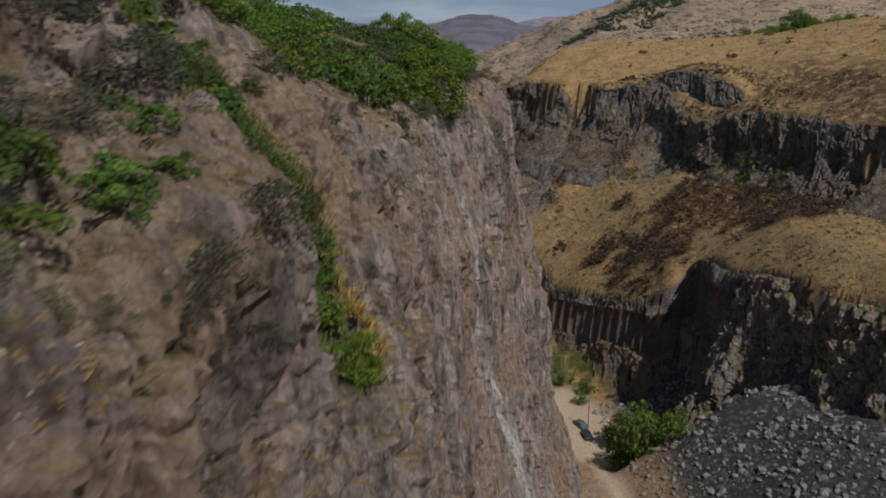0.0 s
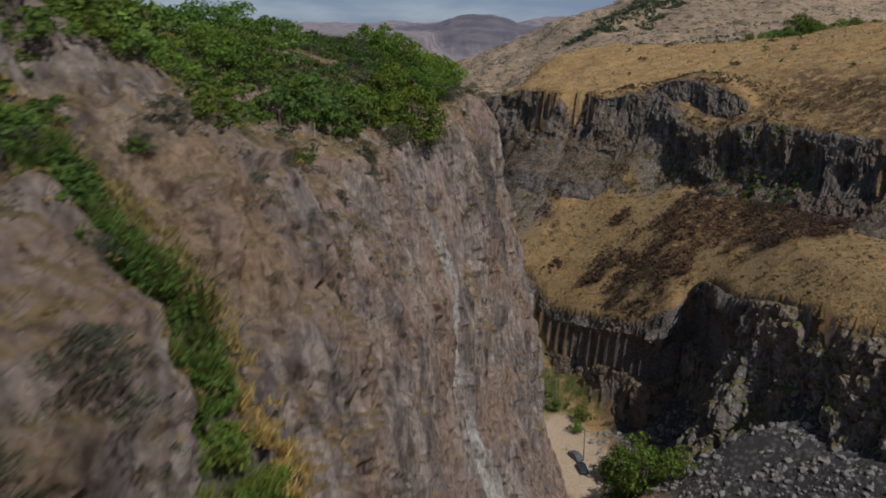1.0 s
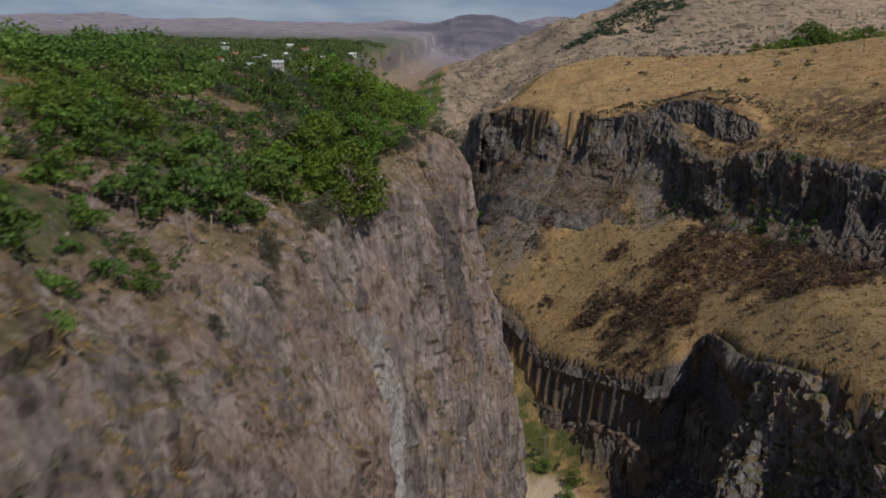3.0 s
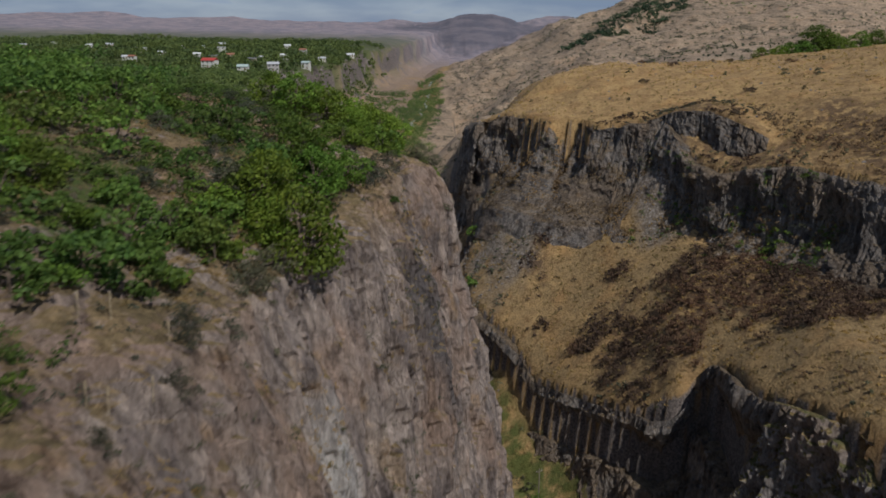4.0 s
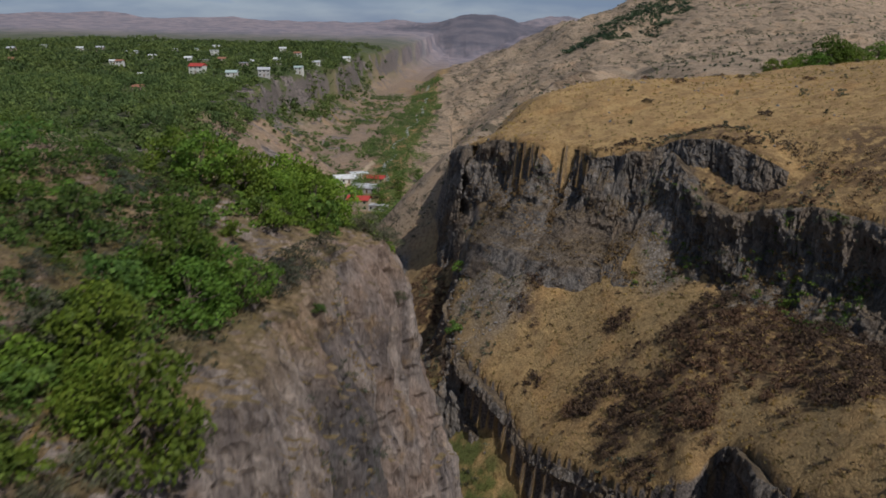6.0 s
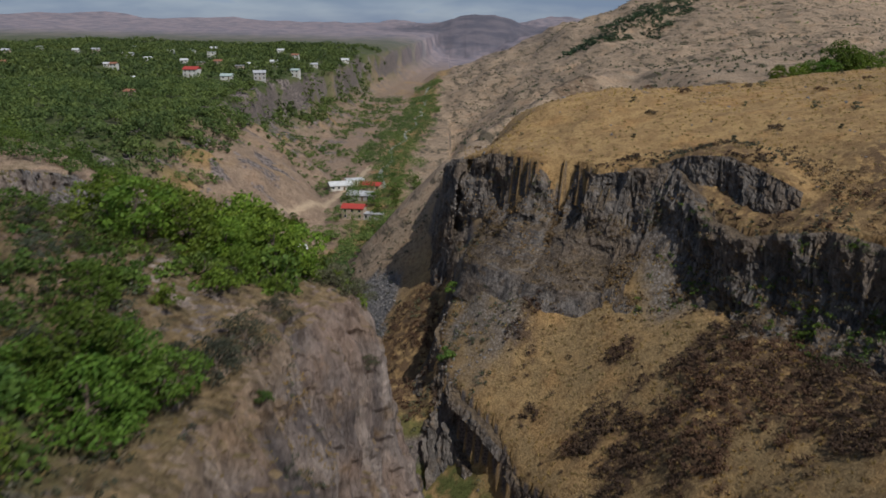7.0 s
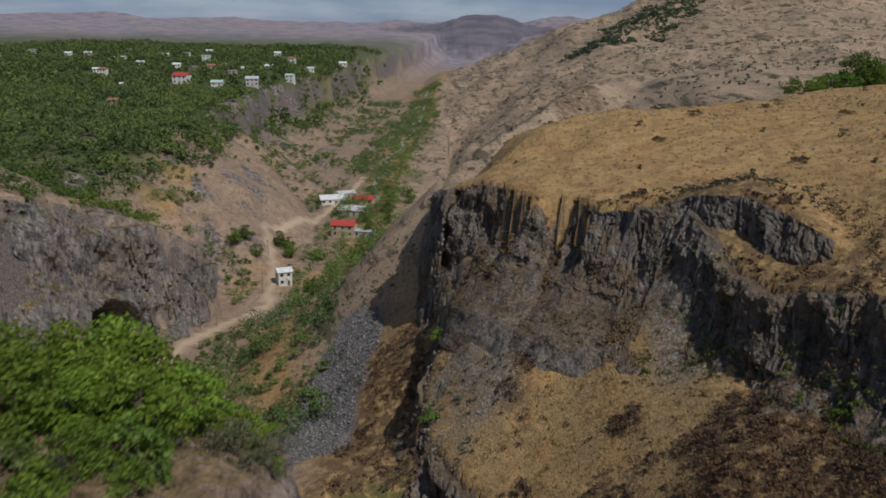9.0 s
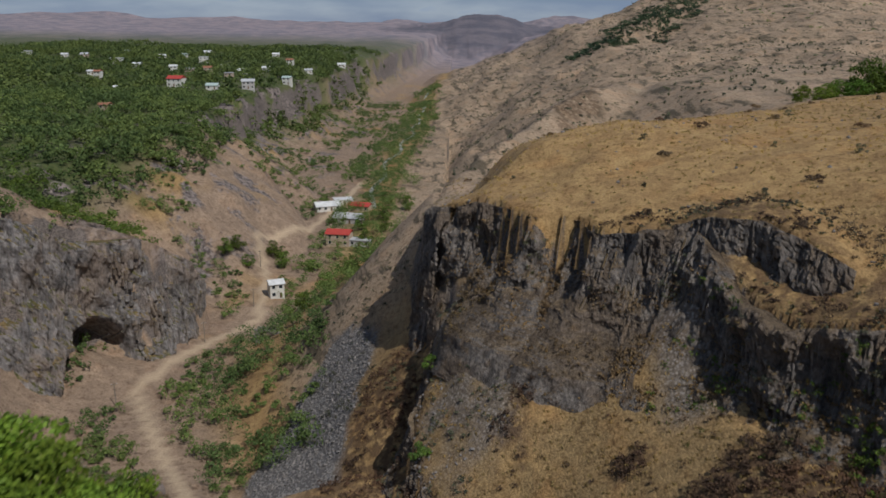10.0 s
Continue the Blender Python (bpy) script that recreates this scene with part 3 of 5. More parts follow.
def left_masks(x, y, z):
    n = fbm(x / 3, y / 3, z / 10, 3, 77)
    white = smooth(3.8, 1.5, np.abs(y - (103.5 + (60 - z) * 0.06)) + 1.5 * n) * smooth(72, 64, z)
    white = np.maximum(white, 0.5 * smooth(1.2, 0.3, np.abs(y - 93) + n) * smooth(70, 62, z))
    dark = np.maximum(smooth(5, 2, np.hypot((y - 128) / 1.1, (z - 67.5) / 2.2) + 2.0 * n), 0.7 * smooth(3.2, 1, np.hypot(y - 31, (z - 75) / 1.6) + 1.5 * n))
    gully = np.interp(z, [66, 69, 74, 80, 88], [43.5, 43, 42.3, 42, 41.8])
    green = 0.6 * smooth(1.6, 0.6, np.abs(y - gully) + n) * smooth(64, 70, z)
    orange = smooth(1.3, 0.4, np.abs(y - (113 + (55 - z) * 0.25)) + n) * smooth(64, 58, z) + smooth(0.1, 0.7, fbm(x / 6, y / 6, z / 6, 3, 83)) * smooth(74, 79, z)
    turf = smooth(-0.25, 0.35, fbm(x / 9, y / 9, z * 0, 3, 85)) * smooth(80.5, 83, z + 0.02 * (y - 60)) * smooth(55, 75, y) * smooth(136, 120, y)
    return {"white": 0.85 * white, "dark": 0.75 * dark, "green": np.maximum(green, turf), "orange": np.clip(orange, 0, 1)}


a0, a1 = along(RIM_LEFT, -20, -12), along(RIM_LEFT, 174, -30)
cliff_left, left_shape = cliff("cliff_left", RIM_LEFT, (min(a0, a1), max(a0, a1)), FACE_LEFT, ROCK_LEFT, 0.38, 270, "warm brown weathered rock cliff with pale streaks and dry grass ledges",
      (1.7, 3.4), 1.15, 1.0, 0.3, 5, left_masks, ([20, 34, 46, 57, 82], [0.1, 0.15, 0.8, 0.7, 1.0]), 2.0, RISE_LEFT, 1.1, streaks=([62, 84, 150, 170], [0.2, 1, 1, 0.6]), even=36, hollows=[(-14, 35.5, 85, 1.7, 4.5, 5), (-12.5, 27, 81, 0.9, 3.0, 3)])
corner = along(RIM_UPPER, 302, 21)
cliff_upper, upper_shape = cliff("cliff_upper", RIM_UPPER, (corner - 3, along(RIM_UPPER, 160, 125)), ([0, 1.5, 3.5, 8, 16.5, 20], [0, 8, 13, 17, 23, 31]), ROCK_RIGHT, 0.35, 120, "dark basalt column cliff below a dry grass plateau",
      (0.55, 1.3), 0.36, 1.3, 0.5, 17, crag=1.1, batter=([278, 288, 296, 303], [1.0, 0.75, 0.35, 0.22]), calm=(15, 24))
cliff_tier, tier_shape = cliff("cliff_tier", RIM_TIER, (along(RIM_TIER, 265, 63), along(RIM_TIER, 241, 85)), ([0, 0.8, 1.8, 4, 6], [0, 4, 7.5, 11, 15]), ROCK_RIGHT, 0.35, 50, "short basalt cliff step along the plateau edge",
      (0.6, 1.6), 0.5, 0.8, 0.4, 37, crag=0.8)
cliff("cliff_west", RIM_UPPER, (along(RIM_UPPER, 318, 17), corner + 3), ([0, 1.5, 3, 5, 7], [0, 12, 24, 32, 42]), ROCK_RIGHT, 0.5, 80, "shaded upright basalt wall at the end of the plateau",
      (1.0, 6.0), 0.9, 0.8, 0.1, 19, crag=0.5)
cliff("cliff_nose", RIM_LOWER, (along(RIM_LOWER, 288, 20), along(RIM_LOWER, 247, 20)), ([0, 1, 2, 4, 6, 7], [0, 6, 12, 18, 24, 32]), ROCK_RIGHT, 0.45, 70,
      "steep shaded rock flank below the plateau corner", (0.9, 3.0), 0.7, 0.5, 0.2, 27, crag=0.3, drop=NOSE_DROP)
cliff_lower, lower_shape = cliff("cliff_lower", RIM_LOWER, (along(RIM_LOWER, 248, 19), along(RIM_LOWER, 166, 65)), ([0, 0.7, -1.8, -3.2, -2.0, 2.0, 3.0, 4.5, 7, 8], [0, 2, 5, 9, 10.3, 11.2, 14, 22, 26, 33]), ROCK_RIGHT, 0.4, 120,
      "black shaded basalt cliff hollowed out under a grassy terrace", (1.0, 4.0), 0.6, 0.9, 0.4, 23, crag=0.4, drop=NOSE_DROP)
cliff("cliff_spur", RIM_LOWER, (along(RIM_LOWER, 170, 63), along(RIM_LOWER, 110, 95)), ([0, 2, 4, 9, 14, 16], [0, 7, 14, 24, 32, 40]), ROCK_CAVE, 0.4, 100,
      "grey broken rock spur below the terrace", (0.9, 1.6), 0.9, 1.6, 0.3, 29, crag=0.9)
cliff_cave, cave_shape = cliff("cliff_cave", RIM_CAVE, (along(RIM_CAVE, 327, -200), along(RIM_CAVE, 440, -110)), FALL_CAVE, ROCK_CAVE, 0.6, 110, "grey basalt cliff with upright columns above a dirt road", (1.3, 8.0), 0.9, 1.8, 0.3, 31,
      lip=14.0, crag=0.6, hollows=[(CAVE[0] + 2, CAVE[1] - 2, 0, 17, 20, 24)])


# ---- vegetation ----
def mat_leaf(name, a, b, rough=0.6, shine=0.35):
    """Leaves: two greens, each plant a little different, light coming through."""
    k = Mat(name, rough)
    info = k.n.new("ShaderNodeObjectInfo")
    c = k.mix(k.step(k.noise(1.3, 3), 0.35, 0.65), a, b)
    c = k.mix(k.step(k.noise(0.035, 4), 0.42, 0.6), c, k.mix(1.0, c, (0.6, 0.68, 0.8), "MULTIPLY"))
    hsv = k.n.new("ShaderNodeHueSaturation")
    k.l.new(k.math("ADD", 0.485, k.math("MULTIPLY", info.outputs["Random"], 0.03)), hsv.inputs["Hue"])
    k.l.new(k.math("ADD", 0.7, k.math("MULTIPLY", info.outputs["Random"], 0.6)), hsv.inputs["Value"])
    isl = k.math("ADD", 0.75, k.math("MULTIPLY", k.g.outputs["Random Per Island"], 0.5))
    k.l.new(c, hsv.inputs["Color"])
    out = k.n.new("ShaderNodeHueSaturation")
    k.l.new(isl, out.inputs["Value"])
    k.l.new(hsv.outputs["Color"], out.inputs["Color"])
    k.l.new(out.outputs["Color"], k.b.inputs["Base Color"])
    tr = k.n.new("ShaderNodeBsdfTranslucent")
    k.l.new(out.outputs["Color"], tr.inputs["Color"])
    sh = k.n.new("ShaderNodeMixShader")
    sh.inputs[0].default_value = shine
    k.l.new(k.b.outputs[0], sh.inputs[1])
    k.l.new(tr.outputs[0], sh.inputs[2])
    k.l.new(sh.outputs[0], k.n["Material Output"].inputs["Surface"])
    return k.m


def mat_plain(name, a, b, scale=1.5, rough=0.85):
    k = Mat(name, rough)
    n = k.noise(scale, 5)
    return k.done(k.mix(k.step(n, 0.35, 0.65), a, b), n, 0.05)


LEAF = mat_leaf("green_leaves", (0.155, 0.212, 0.036), (0.08, 0.128, 0.023))
LEAF_BRIGHT = mat_leaf("fresh_leaves", (0.18, 0.245, 0.03), (0.105, 0.165, 0.02))
LEAF_GREY = mat_leaf("grey_green_leaves", (0.145, 0.138, 0.078), (0.09, 0.088, 0.05))
LEAF_FAR = mat_leaf("woodland_leaves", (0.185, 0.235, 0.065), (0.095, 0.145, 0.04), 0.7, 0.3)
LEAF_DARK = mat_leaf("dark_ridge_leaves", (0.065, 0.09, 0.042), (0.038, 0.056, 0.03), 0.75, 0.2)
LEAF_BROWN = mat_leaf("brown_twigs", (0.19, 0.115, 0.062), (0.105, 0.062, 0.036), 0.8, 0.15)
LEAF_STRAW = mat_leaf("dry_grass", (0.42, 0.275, 0.10), (0.30, 0.185, 0.065), 0.8, 0.3)
LEAF_GRASS = mat_leaf("green_grass", (0.21, 0.255, 0.05), (0.15, 0.19, 0.04), 0.7, 0.3)
BARK = mat_plain("bark", (0.16, 0.12, 0.09), (0.09, 0.07, 0.055))
rng = np.random.default_rng(7)


def leaf_cloud(centres, radii, count, size, flat=0.8):
    """Leaf quads over the skins of overlapping balls, as arrays of corners."""
    which = rng.choice(len(centres), count, p=radii ** 2 / (radii ** 2).sum())
    d = rng.normal(size=(count, 3))
    d[:, 2] = np.where(rng.random(count) < 0.75, np.abs(d[:, 2]), d[:, 2])
    d /= np.linalg.norm(d, axis=1)[:, None]
    r = radii[which] * (0.62 + 0.46 * rng.random(count))
    p = centres[which] + d * r[:, None] * np.array([1, 1, flat])
    n = d + 0.7 * rng.normal(size=(count, 3))
    n /= np.linalg.norm(n, axis=1)[:, None]
    a = np.cross(n, rng.normal(size=(count, 3)))
    a /= np.linalg.norm(a, axis=1)[:, None]
    b = np.cross(n, a)
    s = size * (0.6 + 0.8 * rng.random(count))[:, None]
    return np.stack([p - a * s * 0.5, p + b * s * 0.32, p + a * s * 0.5, p - b * s * 0.32], 1)


def quads_mesh(name, q, mat):
    me = bpy.data.meshes.new(name)
    n = len(q)
    me.vertices.add(n * 4)
    me.vertices.foreach_set("co", q.reshape(-1).astype(np.float32))
    me.loops.add(n * 4)
    me.loops.foreach_set("vertex_index", np.arange(n * 4, dtype=np.int32))
    me.polygons.add(n)
    me.polygons.foreach_set("loop_start", (np.arange(n) * 4).astype(np.int32))
    me.update(calc_edges=True)
    me.materials.append(mat)
    return me


def tube(points, radii, sides=6):
    """A tapered limb along points."""
    verts, faces = [], []
    for i, (p, r) in enumerate(zip(points, radii)):
        p = Vector(p)
        d = (Vector(points[min(i + 1, len(points) - 1)]) - Vector(points[max(i - 1, 0)])).normalized()
        a = d.orthogonal().normalized()
        b = d.cross(a)
        for j in range(sides):
            t = 2 * math.pi * j / sides
            verts.append(tuple(p + r * (a * math.cos(t) + b * math.sin(t))))
    for i in range(len(points) - 1):
        for j in range(sides):
            k = (j + 1) % sides
            faces.append((i * sides + j, i * sides + k, (i + 1) * sides + k, (i + 1) * sides + j))
    faces.append(tuple(range(sides))[::-1])
    faces.append(tuple(range((len(points) - 1) * sides, len(points) * sides)))
    return verts, faces


def join(pieces):
    verts, faces = [], []
    for v, f in pieces:
        o = len(verts)
        verts += v
        faces += [tuple(i + o for i in q) for q in f]
    return verts, faces


def tree(name, height, spread, leaves, mat, label, category, low=0.35, balls=14, size=0.26, group=""):
    """A plant of unit kind: trunk with limbs, and a crown of leaf clumps."""
    root = tagged(new(name), label, category, group)
    top = height * 0.75
    bend = rng.normal(size=2) * 0.08 * height
    limbs = [tube([(0, 0, -0.8), (bend[0] * 0.3, bend[1] * 0.3, top * 0.4), (bend[0], bend[1], top)], [0.035 * height, 0.026 * height, 0.008 * height])]
    c, r = [], []
    for i in range(balls):
        a, d = rng.random() * 2 * math.pi, math.sqrt(rng.random()) * spread
        z = height * (low + (1 - low) * rng.random() * (1 - 0.55 * (d / spread) ** 2))
        ball = spread * (0.30 + 0.18 * rng.random())
        z = min(z, height - ball * 0.6)
        c.append((bend[0] + d * math.cos(a), bend[1] + d * math.sin(a), z))
        r.append(ball)
        if i % 2 == 0:
            start = (bend[0] * 0.4, bend[1] * 0.4, top * (0.3 + 0.3 * rng.random()))
            mid = tuple(0.5 * (start[j] + c[-1][j]) + 0.1 * rng.normal() for j in range(3))
            limbs.append(tube([start, mid, c[-1]], [0.015 * height, 0.011 * height, 0.004 * height], 5))
    part("trunk", *join(limbs), BARK, root)
    crown = new("crown", quads_mesh("crown", leaf_cloud(np.array(c), np.array(r), leaves, size), mat))
    crown.parent = root
    return root


KINDS = {
    "tree": [tree("tree", 6.5, 2.7, 1150, LEAF, "dense green broadleaf tree on the cliff top slope", "tree", 0.12, 24, 0.46),
             tree("tree", 5.4, 2.7, 2700, LEAF_BRIGHT, "fresh green broadleaf tree at the cliff edge", "tree", 0.06, 26, 0.32),
             tree("tree", 7.4, 2.5, 1150, LEAF, "tall dark green broadleaf tree in a thicket", "tree", 0.15, 26, 0.46)],
    "bush": [tree("bush", 2.6, 1.7, 800, LEAF, "rounded green bush on stony ground", "bush", 0.15, 10, 0.28),
             tree("bush", 2.2, 1.6, 750, LEAF_BRIGHT, "bright green bush on stony ground", "bush", 0.15, 10, 0.28),
             tree("bush", 2.0, 1.5, 1700, LEAF_GREY, "dry grey-green bush on a rocky slope", "bush", 0.1, 14, 0.13)],
    "scrub": [tree("scrub", 1.1, 1.1, 420, LEAF_BROWN, "low dark brown thorn scrub in dry grass", "scrub", 0.1, 7, 0.2),
              tree("scrub", 1.0, 0.9, 380, LEAF_GREY, "low grey-green scrub in dry grass", "scrub", 0.1, 6, 0.16)],
}
used = set()


def ground_z(x, y):
    return float(land(np.array([float(x)]), np.array([float(y)]))[0])


def plant(kind, which, x, y, scale, z=None, sink=0.15, turn=None):
    """Stand a plant of a kind on the ground."""
    ob = KINDS[kind][which]
    z = ground_z(x, y) if z is None else z
    m = pose(x, y, z - sink, 0, 0, rng.random() * 360 if turn is None else turn) @ Matrix.Diagonal((scale, scale, scale * (0.85 + 0.3 * rng.random()), 1))
    if ob not in used:
        used.add(ob)
        ob.matrix_basis = m
        return ob
    new_ob = copy_thing(ob, m)
    new_ob.matrix_basis = m
    return new_ob


def scatter(n, box, keep, gap):
    """Random places in a box of the plan that pass a test on arrays of x, y and height, kept apart."""
    x = box[0] + (box[1] - box[0]) * rng.random(n)
    y = box[2] + (box[3] - box[2]) * rng.random(n)
    z = land(x, y)
    ok = keep(x, y, z)
    out = []
    for px, py, pz in zip(x[ok], y[ok], z[ok]):
        if all((px - a) ** 2 + (py - b) ** 2 > gap * gap for a, b, _ in out):
            out.append((px, py, pz))
    return out


from mathutils.bvhtree import BVHTree
depsgraph = bpy.context.evaluated_depsgraph_get()
FACE = BVHTree.FromObject(cliff_left, depsgraph)


def top_z(x, y, z):
    """Height of the near rock where it covers the ground."""
    hit = FACE.ray_cast(Vector((x, y, 140)), Vector((0, 0, -1)))[0]
    return z if hit is None else max(z, hit.z)


# thicket on the top of the near massif
def bare(x, y):
    """The stony clearing near its far edge."""
    return (x > -3.5) & (y > 127.5) & (y < 143) | (x > 3.5) & (y > 120)


back = []
for x, y, z in scatter(5200, (-60, 6, 62, 168), lambda x, y, z: (signed(RIM_LEFT, x, y)[0] > np.interp(y, [60, 90, 120, 140, 168], [12, 7, 5, 4, 4.5])) & (fbm(x / 14, y / 14, x * 0, 2, 60) > np.where((y < 113) & (x < -9), 0.12, -0.75)) & (x > -0.56 * y - 3) & ~bare(x, y), 2.5):
    near = signed(RIM_LEFT, np.array([x]), np.array([y]))[0][0]
    if near > 25:
        back.append((x, y, z))
    elif near < 12 and rng.random() < 0.45:
        plant("bush", int(rng.integers(0, 3)), x, y, 0.8 + 0.7 * rng.random(), z)
    else:
        plant("tree", int(rng.choice([0, 0, 1, 2])), x, y, (0.6 + 0.45 * rng.random()) * np.interp(y, [90, 125, 145], [1.0, 0.85, 0.7]), z)
# bushes on its bare edge and ledges
for x, y, z in scatter(1500, (-34, 8, 35, 168), lambda x, y, z: (signed(RIM_LEFT, x, y)[0] > 2) & (signed(RIM_LEFT, x, y)[0] < 19) & (fbm(x / 9, y / 9, x * 0, 2, 63) > -0.3) & ~(bare(x, y) & (rng.random(len(x)) < 0.7)), 3.4):
    plant("bush", int(rng.choice([0, 1, 2, 2])), x, y, 0.35 + 0.6 * rng.random(), top_z(x, y, z))
def set_out(kind, which, places, sink=0.1):
    """Plants at x, y, z with a radius, rooted in the near rock."""
    for x, y, z, r in places:
        p = FACE.find_nearest((x, y, z))[0]
        plant(kind, which, p.x, p.y, r / (2.6 if kind == "tree" else 1.55), p.z, sink)


set_out("bush", 0, [(-11, 33, 84, 0.8), (-10, 31, 83, 0.5), (-13, 45, 86, 0.9), (-12.2, 89.7, 81.3, 2.1), (-14.3, 76.4, 83, 2.1), (-10.6, 80.7, 79.7, 1.1), (-7, 96.4, 79, 1.4), (-11, 104.5, 82.6, 1.6),
                    (-5.2, 104.4, 79.5, 1.5), (-9.7, 94.2, 81, 2.2), (-4.2, 119.5, 81.8, 2.1), (-4.6, 115, 82, 2.0), (-5.8, 105, 79.7, 1.8), (-4.4, 137.8, 83, 1.2), (6, 131.5, 77.7, 0.7)])
set_out("bush", 1, [(-11.5, 29, 83.5, 0.6), (-16, 87.8, 84, 1.7), (-20, 85.6, 86, 1.7), (-19, 101.8, 86, 2.0), (-7, 99, 79, 1.6), (-7, 112.4, 81.4, 1.7), (-7, 110.7, 81.4, 1.4), (0.8, 141.5, 82, 1.4), (4, 145.5, 81, 1.2),
                    (-2, 137.8, 82.4, 1.0), (5.1, 158.9, 79.4, 1.0), (3.1, 147.9, 80.7, 1.2), (8.8, 155.5, 76, 1.0)])
set_out("bush", 2, [(-8, 33, 79.5, 1.9), (-12.8, 36, 86.5, 2.1), (-6, 44, 71.7, 0.8), (-6.5, 31, 75.8, 0.8), (-11, 51, 84, 0.9), (-2.5, 88, 70, 0.9), (-1.8, 106.7, 78, 1.6), (-4.1, 94, 77, 1.1), (-5.5, 75.6, 75.9, 0.9), (-6, 114.7, 81.8, 2.3),
                    (-2.5, 103.5, 77.5, 1.5), (3.7, 136.4, 80, 2.0), (-4.8, 95.7, 77.8, 1.2), (-2.8, 99, 75.3, 1.1), (-4, 89, 75.3, 1.2), (2, 112.5, 76, 1.1), (-2.4, 103.3, 77.5, 1.7), (3.3, 132.9, 80, 1.4)])
set_out("bush", 2, [(6.7, 152.8, 78, 1.9), (4.5, 142.7, 79, 1.6), (3.3, 131.4, 80, 1.9), (6.9, 152.9, 77.6, 1.7), (-9.5, 24, 80, 0.7), (-2.5, 82, 73.5, 0.6)])
set_out("bush", 0, [(-15, 38, 89, 1.6), (-14, 43, 88, 1.5), (-17, 46, 91, 1.8), (-15, 50, 89.5, 1.4), (-18, 52, 91, 1.7), (-14, 58, 87, 1.3), (-17, 60, 89, 1.8), (-13, 64, 85, 1.2), (-16, 68, 87, 1.9), (-12, 70, 83, 1.0)])
set_out("bush", 1, [(-19, 57, 91, 1.7), (-20, 64, 90, 2.0), (-15, 74, 85, 1.6), (-18, 79, 87, 2.0), (-13, 84, 82, 1.4), (-21, 72, 89, 2.1), (-16, 93, 84, 1.7), (-11, 92, 80, 1.2), (-18, 95, 86, 1.8), (-13, 99, 82.5, 1.5)])
set_out("bush", 2, [(-13.5, 31, 88, 2.2), (-15.5, 33, 90, 2.4), (-12, 29, 86, 1.4), (-17, 40, 91, 1.6), (-12, 24, 85, 0.9), (-13, 40, 86, 0.9), (-9.5, 40, 82, 0.8), (-8.5, 62, 81, 0.8), (-9.5, 68, 80.5, 0.9), (-7, 78, 76, 0.7), (-6, 85, 75, 0.8)])
set_out("bush", 0, [(-12.6, 26.5, 83, 1.3), (-12.3, 24.5, 81.8, 1.2), (-10.8, 29, 82.6, 1.2), (-10.5, 27.5, 81.8, 0.9), (-9.8, 31, 82.5, 0.7), (-13.4, 24, 83.5, 1.3)])
set_out("bush", 2, [(-11, 22, 79.8, 1.0), (-8.2, 28.5, 79.3, 1.4), (-7.8, 27, 78.5, 1.0), (-12, 21, 81.5, 1.1), (-15.5, 30, 90, 2.0), (-13.8, 28, 87, 1.5)])
set_out("bush", 1, [(6.5, 159, 76, 1.3), (4, 163, 76, 1.5), (8, 157, 76.5, 1.0), (2, 165, 76, 1.4), (7.2, 161, 75.5, 1.1), (5.3, 156.5, 77.5, 1.2)])
set_out("bush", 2, [(8.8, 153, 77.5, 1.6), (8.6, 158.5, 75.5, 1.3), (5.5, 163.5, 75.5, 1.2), (9.5, 155.5, 75.5, 1.0), (10.5, 150, 73, 0.9)])
set_out("tree", 1, [(2.2, 108.5, 78.5, 3.0), (-2.2, 124, 82, 2.5), (-0.2, 122, 82, 2.4), (-3.3, 113, 81, 2.4), (-2, 109.8, 80.5, 2.0), (1.6, 125, 81, 2.0), (-1, 126, 82, 1.9)])
set_out("tree", 1, [(1.6, 155.5, 79.5, 3.0), (-1.8, 157, 80, 3.0), (3.6, 153.5, 79, 2.3), (-5.5, 158, 80, 2.8), (2.3, 151, 80.5, 2.2), (0.6, 153, 81, 2.3), (-2.2, 155.5, 82, 2.3), (-6.2, 151, 82.5, 2.4), (-7.5, 144.4, 83, 2.4), (-3, 147.5, 83, 2.4), (-1, 149.5, 82.5, 2.0), (1.3, 146, 81.5, 1.4), (-10, 148, 84, 2.4), (-6, 134.6, 83, 1.6)])


def woods(name, places, mat, label, leaves=46, size=1.1, height=(4, 8)):
    """Far woodland as one mesh of leaf clumps."""
    q = []
    for x, y, z in places:
        h = height[0] + (height[1] - height[0]) * rng.random() ** 1.5
        b = rng.integers(3, 6)
        c = np.stack([rng.normal(size=b) * 0.28 * h, rng.normal(size=b) * 0.28 * h, h * (0.3 + 0.4 * rng.random(b))], 1) + (x, y, z)
        q.append(leaf_cloud(c, h * (0.22 + 0.14 * rng.random(b)), leaves, size))
    return tagged(new(name, quads_mesh(name, np.concatenate(q), mat)), label, "woods", kind="stuff")


def random_places(n, box, keep):
    x = box[0] + (box[1] - box[0]) * rng.random(n)
    y = box[2] + (box[3] - box[2]) * rng.random(n)
    ok = keep(x, y)
    x, y = x[ok], y[ok]
    return np.stack([x, y, land(x, y)], 1)


def river_side(x, y):
    return x - np.interp(y, RIVER_Y, RIVER_X)


